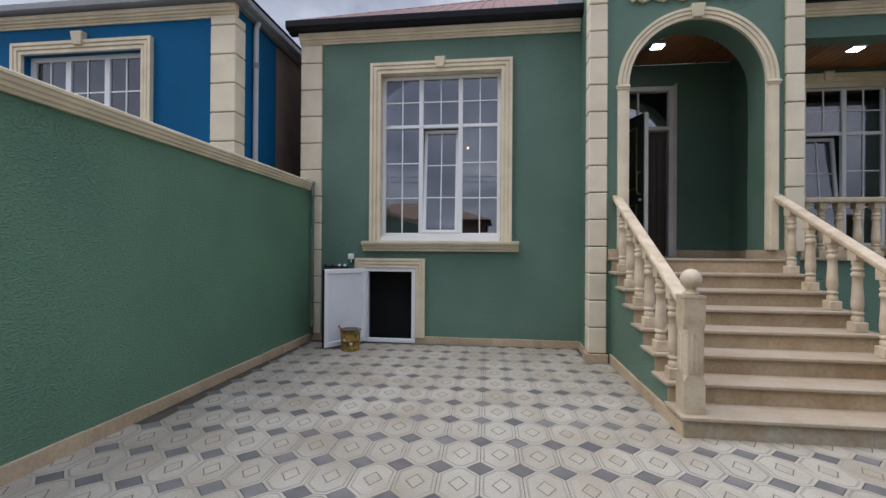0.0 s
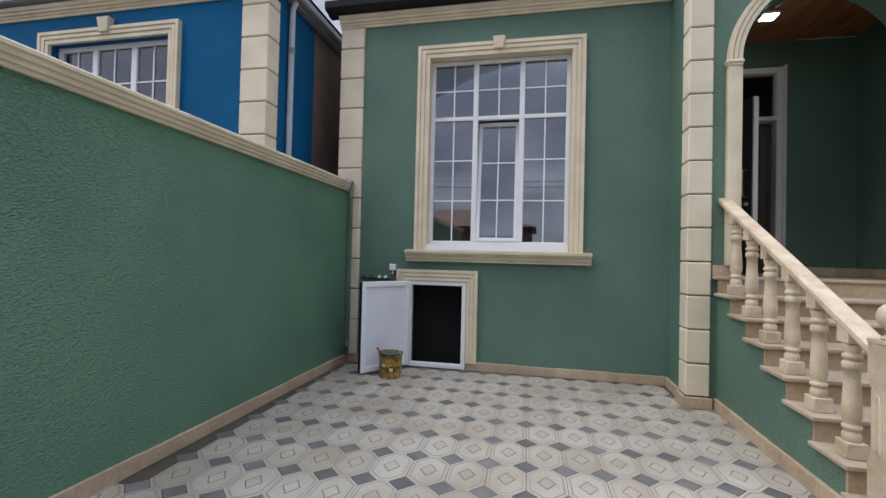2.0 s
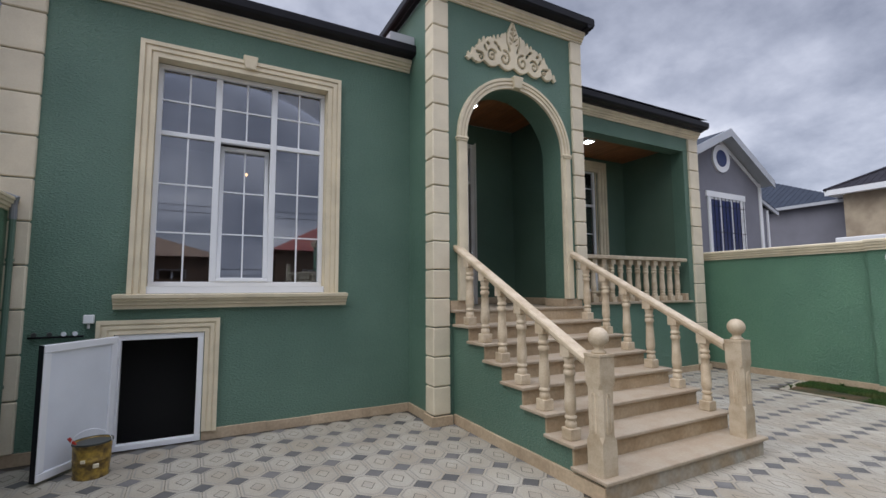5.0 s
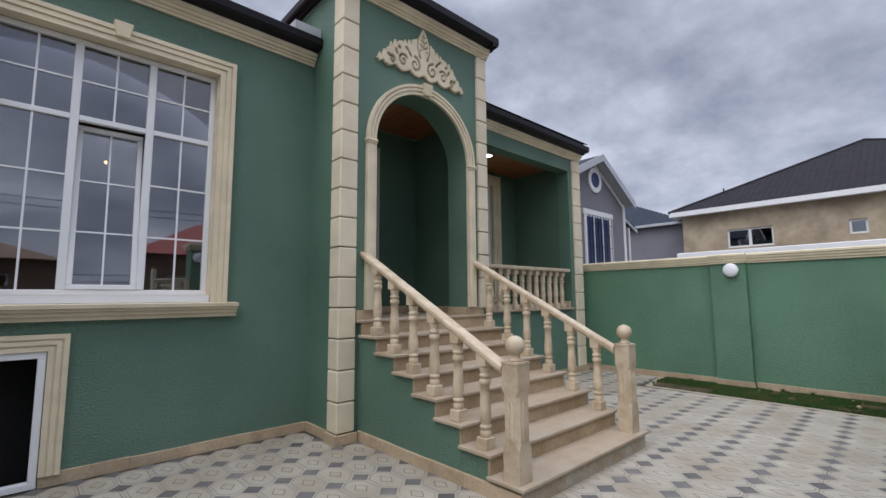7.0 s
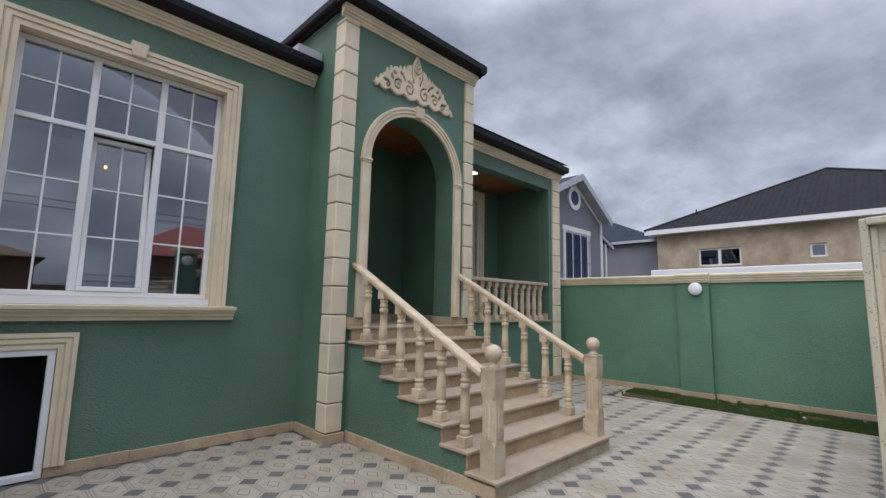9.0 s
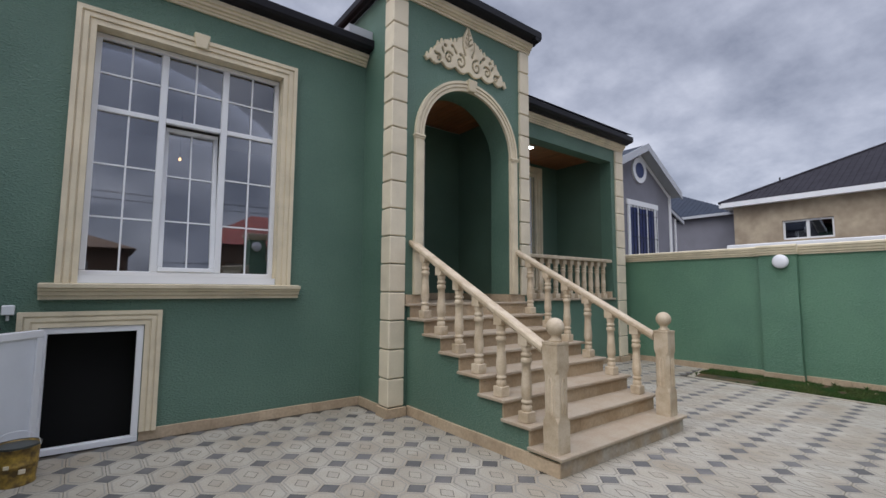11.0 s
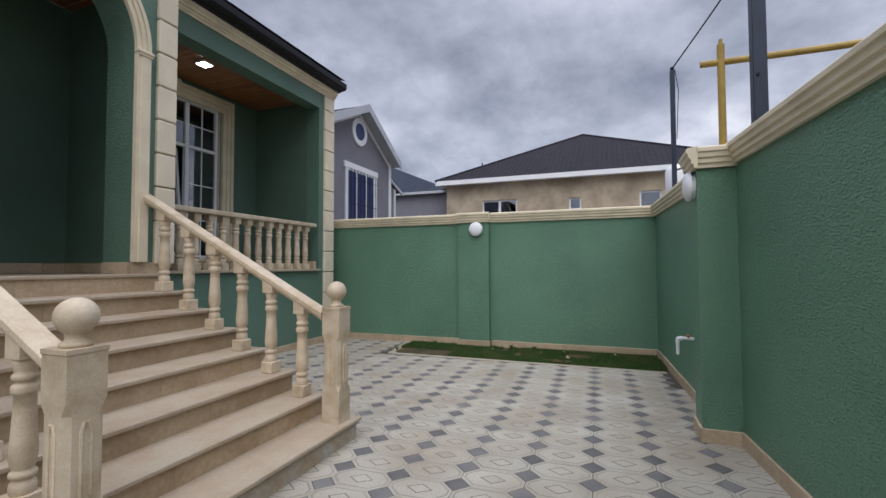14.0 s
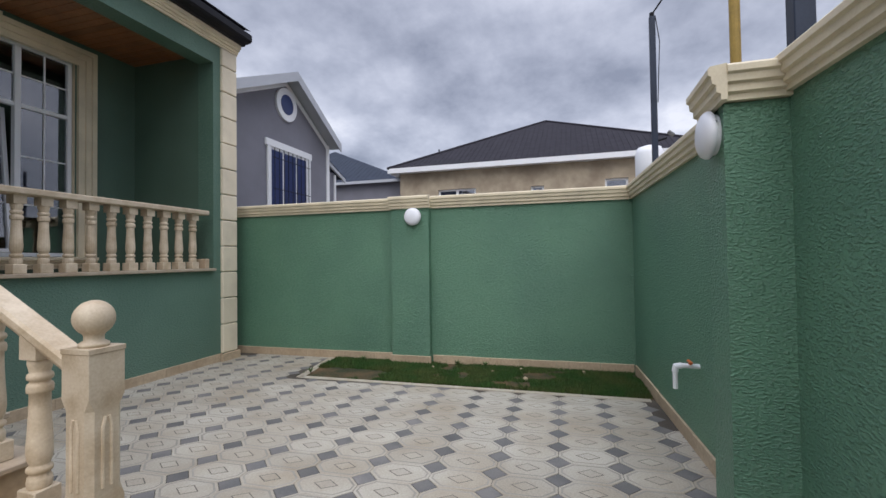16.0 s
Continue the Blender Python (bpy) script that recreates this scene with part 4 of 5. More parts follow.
for a, b, c, d in ((0.12, 0.86, 0.15, 0.80), (0.12, 0.86, 1.02, 1.98)):
    for q in ((a, b, c, c + 0.03), (a, b, d - 0.03, d), (a, a + 0.03, c + 0.03, d - 0.03), (b - 0.03, b, c + 0.03, d - 0.03)):
        box(q[0], q[1], 0.03, 0.045, q[2], q[3], 0.004, bm)
        box(q[0], q[1], -0.045, -0.03, q[2], q[3], 0.004, bm)
part("panel_moulding", bm, BRASS, lf)
for s in (-1, 1):
    part("handle", tube([(0.93, s * 0.03, 0.95), (0.93, s * 0.08, 0.95), (0.93, s * 0.09, 1.02), (0.93, s * 0.09, 1.22), (0.93, s * 0.08, 1.28), (0.93, s * 0.03, 1.28)], 0.012, 8), BRASS, lf)
    part("lock_cylinder", tube([(0.94, s * 0.03, 0.86), (0.94, s * 0.06, 0.86)], 0.02, 10), DFRAME, lf)

# ceiling lamps
for x, y in ((3.41, 8.16), (6.47, 8.58)):
    cl = root("ceiling_lamp", "square white flush ceiling lamp, switched on", "ceiling lamp", group="ceiling lamps")
    part("lamp_frame", box(x - 0.10, x + 0.10, y - 0.10, y + 0.10, CEIL - 0.035, CEIL, 0.008), WHITE, cl)
    part("diffuser", box(x - 0.082, x + 0.082, y - 0.082, y + 0.082, CEIL - 0.043, CEIL - 0.036, 0.003), LED, cl)
bl = root("hanging_bulb", "bare warm light bulb hanging in the room", "light bulb")
part("bulb", turned([(0.010, 0.035), (0.02, 0.02), (0.023, 0.0), (0.014, -0.02), (0.003, -0.028)][::-1], 14, at=(0.28, 11.2, 3.85)), WARM, bl, smooth=True)
part("cord", tube([(0.28, 11.2, 3.89), (0.28, 11.2, 4.70)], 0.006, 6), GUTTER, bl)


# wall lamps
def wall_lamp(x, y, z, rz):
    w = root("wall_lamp", "round white opal bulkhead lamp on a garden wall pier", "wall lamp", group="garden wall lamps", at=(x, y, z), rz=rz)
    flat = 0.68
    prof = [(0.108, 0.0), (0.110, 0.03), (0.118, 0.032), (0.128, 0.045), (0.128, 0.07), (0.118, 0.095), (0.09, 0.118), (0.045, 0.13), (0.01, 0.132)]
    prof = [(q, h * flat) for q, h in prof]
    bm = turned(prof[:2], 28)
    bm.transform(pose(0, 0, 0, 90, 0, 0))
    part("base", bm, WHITE, w)
    bm = turned(prof[2:], 28)
    bm.transform(pose(0, 0, 0, 90, 0, 0))
    part("diffuser", bm, LAMPW, w, smooth=True)
    for a in (0.4, 2.5, 4.6):
        part("clip", box(0.118 * math.cos(a) - 0.008, 0.118 * math.cos(a) + 0.008, -0.045, -0.02, 0.118 * math.sin(a) - 0.008, 0.118 * math.sin(a) + 0.008, 0.002), GREYG, w)


wall_lamp(9.14, 4.93, 2.13, -90)
wall_lamp(5.74, 1.95, 2.16, 180)
wall_lamp(2.52, 1.58, 2.68, 180)

# carved ornament
CU, CV = 0.88, 0.75


def ornament():
    """A cut and carved panel of leaves and scrolls, on a fine raster, mirrored."""
    st = 0.0085
    nu, nv = int(CU / st) + 1, int((CV + 0.1) / st) + 1
    spirals = []
    for cx, cy, r, turn, a0 in ((0.17, 0.14, 0.105, 1.5, 1.5), (0.40, 0.13, 0.085, -1.5, 2.4), (0.60, 0.08, 0.05, 1.5, 1.0)):
        spirals.append([(cx + r * (1 - k / 26) * math.cos(a0 + turn * 0.24 * k), cy + r * (1 - k / 26) * 1.1 * math.sin(a0 + turn * 0.24 * k)) for k in range(23)])

    def top(u):
        pts = ((0, 0.58), (0.12, 0.56), (0.30, 0.43), (0.45, 0.40), (0.55, 0.36), (0.70, 0.20), (0.88, 0.0))
        for (a, b), (c, d) in zip(pts, pts[1:]):
            if u <= c:
                return b + (d - b) * (u - a) / (c - a)
        return 0

    def inside(u, v):
        if u < 0.125:
            wleaf = 0.115 * math.sin(math.pi * min(1, max(0, (v - 0.26) / 0.50)) ** 0.75)
            if 0.26 < v < 0.755 and u < wleaf:
                vein = (u < 0.006 and v > 0.42) or abs((v - 0.42) - u * 0.9 - 0.085 * round((v - 0.42 - u * 0.9) / 0.085)) < 0.010 and 0.015 < u < wleaf - 0.035 and v > 0.38
                return not vein
            if 0.34 < v and u < wleaf + 0.022:
                return False
            if v > 0.46:
                return False
        t = top(u) + 0.045 * (abs(((u * 13 + v * 3) % 1) - 0.5) * 2 - 0.5) + 0.02 * math.sin(u * 95)
        b = 0.03 - 0.06 * abs(math.sin(u * 11.5)) if u < 0.68 else 0.02 * math.sin(u * 60)
        if not b < v < t:
            return False
        for sp in spirals:
            for k, (a, c) in enumerate(sp):
                if (u - a) ** 2 + (v - c) ** 2 < (0.0175 - 0.0004 * k) ** 2:
                    return False
        for a, c, l, ang in ((0.27, 0.27, 0.05, 0.9), (0.33, 0.33, 0.035, 0.5), (0.52, 0.22, 0.045, 1.1), (0.47, 0.30, 0.03, 0.3), (0.66, 0.13, 0.03, 0.8), (0.08, 0.30, 0.04, 1.3)):
            du, dv = u - a, v - c
            p, q = du * math.cos(ang) + dv * math.sin(ang), -du * math.sin(ang) + dv * math.cos(ang)
            if (p / l) ** 2 + (q / 0.018) ** 2 < 1:
                return False
        return True
    cells = {}
    for i in range(-nu, nu):
        for j in range(-6, nv):
            if inside(abs((i + 0.5) * st), (j + 0.5) * st):
                cells[i, j] = True
    bm = bmesh.new()
    vt = {}

    def vert(i, j, f):
        if (i, j, f) not in vt:
            edge = not all((i + a, j + b) in cells for a in (-1, 0) for b in (-1, 0))
            y = 0.0 if not f else (-0.022 if edge else -0.034)
            vt[i, j, f] = bm.verts.new((i * st, y, j * st))
        return vt[i, j, f]
    for i, j in cells:
        bm.faces.new([vert(a, b, 1) for a, b in ((i, j), (i + 1, j), (i + 1, j + 1), (i, j + 1))])
        for di, dj, e in ((-1, 0, ((i, j), (i, j + 1))), (1, 0, ((i + 1, j + 1), (i + 1, j))), (0, -1, ((i + 1, j), (i, j))), (0, 1, ((i, j + 1), (i + 1, j + 1)))):
            if (i + di, j + dj) not in cells:
                (a, b), (c, d) = e
                bm.faces.new((vert(a, b, 1), vert(c, d, 1), vert(c, d, 0), vert(a, b, 0)))
    bmesh.ops.recalc_face_normals(bm, faces=bm.faces)
    return bm


orn = part("wall_ornament", ornament(), CREAM)
orn.data.transform(Matrix.Diagonal((0.94, 1.1, 1.0, 1.0)))
orn.matrix_basis = pose(3.525, TY - 0.004, 4.83)
tagged(orn, "cream carved ornament of leaves and scrolls above the arch", "wall ornament")

# ---- gate leaf ----
gate = root("gate_leaf", "open cream metal gate leaf with gold-brown twisted bars and scrolls", "gate", at=(2.166, 2.258, 0), rz=-110.6)
GW, GT = 1.28, 2.15
part("panel", box(0.06, GW, 0.0, 0.05, 0.06, GT - 0.02), GATE, gate)
bm = bmesh.new()
box(0.032, 0.066, -0.03, 0.06, 0.05, GT, 0.005, bm); box(0.066, GW, -0.045, 0.06, GT - 0.035, GT, 0.005, bm); box(GW, GW + 0.04, -0.03, 0.06, 0.05, GT, 0.005, bm)
box(0.066, GW, -0.03, 0.06, 0.04, 0.075, 0.005, bm)
part("gate_frame", bm, GATE, gate)
part("inner_rim", box(0.067, 0.092, -0.014, 0.0, 0.08, GT - 0.04, 0.004), GATE, gate)
part("lock_box", box(0.050, 0.165, -0.028, 0.0, 0.80, 1.27, 0.005), GATE, gate)
bm = box(0.062, 0.108, -0.036, -0.028, 0.86, 1.19, 0.0)
bmesh.ops.bevel(bm, geom=[e for e in bm.edges if abs(e.verts[0].co.y - e.verts[1].co.y) > 0.005], offset=0.02, segments=4, affect="EDGES")
lp = part("lock_plate", bm, BRASS, gate)
part("keyhole", tube([(0.085, -0.034, 0.935), (0.085, -0.040, 0.935)], 0.012, 12), GUTTER, lp)
part("cylinder", tube([(0.085, -0.034, 1.15), (0.085, -0.043, 1.15)], 0.011, 12), LAMPW, lp)
part("lever", tube([(0.085, -0.036, 1.065), (0.085, -0.075, 1.065), (0.10, -0.082, 1.065), (0.14, -0.080, 1.068), (0.19, -0.074, 1.06), (0.205, -0.07, 1.05)], 0.010, 8), BRASS, gate, smooth=True)


def pyramid(cx, cz, r=0.064, h=0.038):
    bm = bmesh.new()
    b = [bm.verts.new((cx + a * r, -0.002, cz + c * r)) for a, c in ((-1, -1), (1, -1), (1, 1), (-1, 1))]
    t = bm.verts.new((cx, -h, cz))
    bm.faces.new(b)
    for i in range(4):
        bm.faces.new((b[i], b[(i + 1) % 4], t))
    bmesh.ops.recalc_face_normals(bm, faces=bm.faces)
    return bm


def twisted(points, r=0.0078, pitch=0.028):
    """A bar of square section twisted along its run."""
    pts = [Vector(p) for p in points]
    fine = []
    for a, b in zip(pts, pts[1:]):
        n = max(1, int((b - a).length / 0.007))
        fine += [a.lerp(b, k / n) for k in range(n)]
    fine.append(pts[-1])
    bm = bmesh.new()
    prev, s, rings = None, 0.0, []
    for i, p in enumerate(fine):
        d = (fine[min(i + 1, len(fine) - 1)] - fine[max(i - 1, 0)]).normalized()
        s += (p - fine[max(i - 1, 0)]).length
        u = Vector((0, -1, 0)); v = d.cross(u)
        a0 = math.pi / 2 * s / pitch
        rings.append([bm.verts.new(p + r * 1.25 * (u * math.cos(a0 + math.pi / 2 * k) + v * math.sin(a0 + math.pi / 2 * k))) for k in range(4)])
    for r0, r1 in zip(rings, rings[1:]):
        for k in range(4):
            bm.faces.new((r0[k], r0[(k + 1) % 4], r1[(k + 1) % 4], r1[k]))
    return bm


PX = (0.212, GW - 0.17)
for cx in PX:
    for cz in (2.0, 0.68):
        part("corner_boss", pyramid(cx, cz), GOLDP, gate)
    for dx in (-0.058, 0.058):
        part("twisted_bar", twisted([(cx + dx, -0.008, 0.75), (cx + dx, -0.008, 1.945)]), GOLDP, gate)
for cz in (2.0, 0.68):
    for dz in (-0.048, 0.048):
        part("twisted_bar", twisted([(PX[0] + 0.064, -0.008, cz + dz), (PX[1] - 0.064, -0.008, cz + dz)]), GOLDP, gate)
for cx in PX:
    for dx in (-0.058, 0.058):
        part("twisted_bar", twisted([(cx + dx, -0.008, 0.12), (cx + dx, -0.008, 0.61)]), GOLDP, gate)
CURVES = (
    ((-50, 50), (-140, 110), (-215, 190), (-245, 290), (-210, 350), (-130, 380), (-60, 350), (-25, 300), (-60, 265), (-120, 260), (-150, 275)),
    ((-50, 45), (-130, 10), (-200, 45), (-228, 90), (-190, 115), (-165, 90), (-190, 75)),
    ((-50, 45), (-10, 120), (-40, 175), (-100, 185), (-140, 170)))


def smooth_line(pts, n=6):
    out = []
    P = [Vector((a, b, 0)) for a, b in pts]
    for i in range(len(P) - 1):
        p0, p1, p2, p3 = P[max(i - 1, 0)], P[i], P[i + 1], P[min(i + 2, len(P) - 1)]
        for k in range(n):
            t = k / n
            out.append(0.5 * (2 * p1 + (p2 - p0) * t + (2 * p0 - 5 * p1 + 4 * p2 - p3) * t * t + (3 * p1 - p0 - 3 * p2 + p3) * t ** 3))
    out.append(P[-1])
    return out


GCX, GCZ = 0.695, 1.36
for sx in (1, -1):
    for sz in (1, -1):
        for crv in CURVES:
            pts = [(GCX + sx * p.x * 0.00122, -0.010, GCZ + sz * p.y * 0.00121) for p in smooth_line(crv)]
            part("scroll", twisted(pts, 0.0055, 0.022), GOLDP, gate)
            e = pts[-1]
            part("leaf_tip", turned([(0.002, -0.03), (0.010, -0.01), (0.008, 0.01), (0.002, 0.028)], 8, at=(e[0], -0.014, e[2])), GOLDP, gate)
pl = box(GCX - 0.07, GCX + 0.07, -0.022, 0.0, GCZ - 0.05, GCZ + 0.05, 0.006)
part("plaque", pl, BRASS, gate)
part("gate_post", box(GW + 0.045, GW + 0.125, -0.03, 0.06, 0.0, 2.4, 0.005), GATE, gate)

# tap
tap = root("garden_tap", "white plastic pipe elbow with orange valve on the garden wall", "tap")
part("pipe", tube([(6.80, 1.80, 0.67), (6.79, 1.93, 0.675), (6.785, 1.965, 0.67), (6.785, 1.975, 0.64), (6.785, 1.975, 0.50)], 0.018, 10), WHITE, tap)
part("elbow", tube([(6.79, 1.93, 0.675), (6.785, 1.97, 0.668), (6.785, 1.975, 0.63)], 0.025, 10), WHITE, tap)
part("valve_handle", box(6.74, 6.84, 1.86, 1.885, 0.695, 0.715, 0.006), ORANGE, tap)
part("valve_stem", tube([(6.79, 1.872, 0.67), (6.79, 1.872, 0.70)], 0.012, 8), ORANGE, tap)

# lawn strip
tagged(part("lawn_bed", box(8.17, 9.25, 1.90, 6.25, -0.024, -0.002), SOIL), "thin new lawn with bare patches along the far wall", "lawn", kind="structure")
rnd = random.Random(5)
EDGE = mat("pale_cement_edging", (0.42, 0.385, 0.31), rough=0.85, var=0.15, scale=5, fine=60, bump=0.25, tint=(0.34, 0.29, 0.21))
lk = root("lawn_edging", "pale cement strip between the tiles and the lawn", "edging", kind="structure")
y = 1.95
while y < 6.15:
    e = min(6.2, y + rnd.uniform(0.5, 0.8))
    part("strip", box(8.085 + rnd.uniform(-0.004, 0.004), 8.168, y, e - 0.004, -0.02, 0.003, 0.002), EDGE, lk)
    y = e
part("strip", slab(8.10, 6.20, 9.22, 6.38, 0.10, -0.02, 0.003), EDGE, lk)
verts, faces = [], []
for i in range(80000):
    x, y = rnd.uniform(8.18, 9.22), rnd.uniform(1.93, 6.22)
    dens = noise.noise(Vector((x * 1.6, y * 1.1, 3.0))) + 0.35 * noise.noise(Vector((x * 6, y * 6, 1.0)))
    if dens < -0.17 + rnd.uniform(-0.1, 0.1):
        continue
    a, h, w = rnd.uniform(0, 6.28), rnd.uniform(0.018, 0.045) * (1.6 if rnd.random() < 0.02 else 1), 0.006
    lx, ly = rnd.uniform(-0.02, 0.02), rnd.uniform(-0.02, 0.02)
    k = len(verts)
    verts += [(x - w * math.cos(a), y - w * math.sin(a), -0.003), (x + w * math.cos(a), y + w * math.sin(a), -0.003), (x + lx, y + ly, h)]
    faces.append((k, k + 1, k + 2))
me = bpy.data.meshes.new("grass")
me.from_pydata(verts, [], faces)
me.materials.append(GRASS)
tagged(new("grass", me), "short uneven green grass", "grass", kind="stuff")
for i, (x, y) in enumerate(((8.9, 3.75), (9.08, 3.4), (8.6, 3.3), (8.95, 4.6), (9.1, 2.6))):
    bm = bmesh.new()
    bmesh.ops.create_icosphere(bm, subdivisions=1, radius=0.022 + 0.006 * (i % 3))
    for v in bm.verts:
        v.co *= 0.8 + 0.4 * rnd.random()
    ob = part("stone", bm, PLINTH)
    ob.location = (x, y, 0.012)
    tagged(ob, "small pale stone lying on the lawn", "stone", group="stones on the lawn")
for x, y in ((9.13, 5.75), (9.15, 4.30), (9.16, 3.9), (8.3, 6.12)):
    wd = root("weed", "small leafy weed growing at the lawn's edge", "weed", group="weeds", at=(x, y, 0))
    for k in range(7):
        a = k * 0.9
        bm = bmesh.new()
        vs = [bm.verts.new(p) for p in ((0, 0, 0), (0.02 * math.cos(a + 1), 0.02 * math.sin(a + 1), 0.04), (0.07 * math.cos(a), 0.07 * math.sin(a), 0.075), (0.02 * math.cos(a - 1), 0.02 * math.sin(a - 1), 0.04))]
        bm.faces.new(vs)
        part("leaf", bm, GRASS, wd)

# poles, gas pipe, cable
tp = root("telephone_pole", "thin grey-blue steel pole with a cable behind the garden wall", "pole", at=(9.31, 1.655, 0))
part("pole", box(-0.035, 0.035, -0.035, 0.035, 0, 4.63, 0.004), STEEL, tp)
part("cap", tube([(0, 0, 4.63), (0, 0, 4.68)], 0.03, 8), GUTTER, tp)
part("bracket", tube([(0, -0.03, 3.00), (0.0, -0.14, 3.03)], 0.014, 6), GUTTER, tp)
fl = part("floodlight", box(-0.055, 0.055, -0.012, 0.012, -0.045, 0.045, 0.006), GREYG, tp)
fl.matrix_basis = pose(-0.01, -0.19, 3.08, -50, 0, 0)
part("clamp", tube([(0, 0, 2.40), (0, 0, 2.43)], 0.052, 8), GREYG, tp)
part("wire", tube([(0.0, -0.04, 4.64), (0.02, -0.09, 4.3), (0.02, -0.07, 3.9), (0.0, -0.05, 3.5)], 0.006, 5), GUTTER, tp)
bp_ = root("power_pole", "tall dark navy steel pole behind the garden wall", "pole", at=(6.38, 1.27, 0))
part("pole", box(-0.06, 0.06, -0.06, 0.06, 0, 8.2, 0.006), STEEL, bp_)
for z in (3.3, 4.2, 5.1):
    part("bolt", tube([(-0.06, 0.02, z), (-0.075, 0.02, z)], 0.015, 8), GUTTER, bp_)
a, b = Vector((9.31, 1.655, 4.66)), Vector((6.30, -0.5, 7.3))
cab = root("overhead_cable", "black twisted overhead cable between the poles", "cable")
part("strand", tube([a.lerp(b, t) - Vector((0, 0, 0.4 * t * (1 - t))) for t in [i / 20 for i in range(21)]], 0.011, 6), GUTTER, cab)
gas = root("gas_pipe", "yellow painted gas pipe on a post over the garden wall", "gas pipe")
part("post", tube([(6.92, 1.47, 0), (6.92, 1.47, 3.90)], 0.038, 12), YELLOW, gas)
part("post_cap", tube([(6.92, 1.47, 3.90), (6.92, 1.47, 3.96)], 0.02, 8), YELLOW, gas)
part("cross_pipe", tube([(6.93, 1.67, 3.71), (6.92, 0.5, 3.70), (6.72, -3.0, 3.68), (6.72, -9.0, 3.66)], 0.036, 12), YELLOW, gas)

# ---- neighbours ----
bh = root("blue_house", "blue rendered single-storey house with cream quoins and cornice", "house")
part("wall", wall_with_holes(-14, -2.80, 0, 4.98, 6.95, 7.25, [(-6.28, -4.27, 3.0, 4.44)]), BLUE, bh)
part("side_wall", box(-3.05, -2.80, 7.25, 8.15, 0, 4.98), BLUE, bh)
part("raw_side_wall", box(-3.08, -2.81, 8.15, 18, 0, 4.98), CONC, bh, "raw brown concrete wall")
part("rear_wall", box(-14, -3.1, 17.8, 18, 0, 4.98), CONC, bh)
part("inner_wall", box(-14, -3.1, 7.55, 7.6, 0, 4.98), ROOM, bh)
qn = new("quoin")
qn.parent = bh
quoins(qn, -3.15, -2.76, 6.90, 7.16, 0.1, 4.86, 0.42)
part("cornice", moulding(CORNICE, (-14, 6.95), (-2.74, 6.95), (0, -1), 4.84), CREAM, bh)
GUTS = [(a * 0.8, b * 0.8) for a, b in GUT]
part("gutter", moulding(GUTS, (-14, 6.95), (-2.55, 6.95), (0, -1), 5.0), GREYG, bh, "grey metal gutter")
part("side_gutter", moulding(GUTS, (-2.80, 18), (-2.80, 6.69), (1, 0), 4.995), GREYG, bh, "grey metal gutter")
part("downpipe", tube([(-2.745, 7.42, 0), (-2.745, 7.42, 4.9), (-2.70, 7.42, 5.0)], 0.04, 10), PALEG, bh, "pale grey downpipe")
part("pipe_joint", tube([(-2.745, 7.42, 4.28), (-2.745, 7.42, 4.36)], 0.05, 10), GREYG, bh)
bm = bmesh.new()
for f in (((-14, 6.8, 5.16), (-2.6, 6.8, 5.16), (-7.5, 12.4, 6.4), (-14, 12.4, 6.4)), ((-2.6, 6.8, 5.16), (-2.6, 18, 5.16), (-7.5, 12.4, 6.4))):
    bm.faces.new([bm.verts.new(p) for p in f])
part("roof", bm, ROOFD, bh)
part("surround", frame_trim(-6.46, -4.09, 3.0, 4.61, 6.95, 0.17), CREAM, bh)
keystone("keystone", -5.29, 6.95, 4.53, bh, 0.2, 0.2)
wn = new("window")
wn.parent = bh
bm = bmesh.new()
box(-6.28, -4.27, 7.04, 7.10, 4.37, 4.44, 0.004, bm); box(-6.28, -4.27, 7.04, 7.10, 3.0, 3.30, 0.004, bm)
for x in (-6.28, -5.66, -4.99, -4.34):
    box(x, x + 0.09, 7.04, 7.10, 3.30, 4.37, 0.004, bm)
part("window_frame", bm, WHITE, wn)
bm = bmesh.new()
for x in (-5.935, -5.29, -4.63):
    box(x - 0.01, x + 0.01, 7.055, 7.068, 3.30, 4.37, 0, bm)
box(-6.21, -4.34, 7.056, 7.067, 3.86, 3.88, 0, bm)
part("glazing_bar", bm, WHITE, wn)
p = part("pane", box(-6.21, -4.34, 7.07, 7.075, 3.30, 4.37), GLASS, wn)

# grey gabled house
gh = root("grey_house", "grey rendered gabled house with white trim and round window", "house")
GX0, GX1, GM, GY = 10.2, 14.0, 12.1, 9.2
bm = bmesh.new()
pf = [bm.verts.new(p) for p in ((GX0, GY, 0), (GX1, GY, 0), (GX1, GY, 4.72), (GM, GY, 5.86), (GX0, GY, 4.985))]
pb_ = [bm.verts.new((v.co.x, GY + 9, v.co.z)) for v in pf]
bm.faces.new(pf); bm.faces.new(pb_[::-1])
for i in range(5):
    bm.faces.new((pf[i], pf[(i + 1) % 5], pb_[(i + 1) % 5], pb_[i]))
bmesh.ops.recalc_face_normals(bm, faces=bm.faces)
part("wall", bm, GREYW, gh)
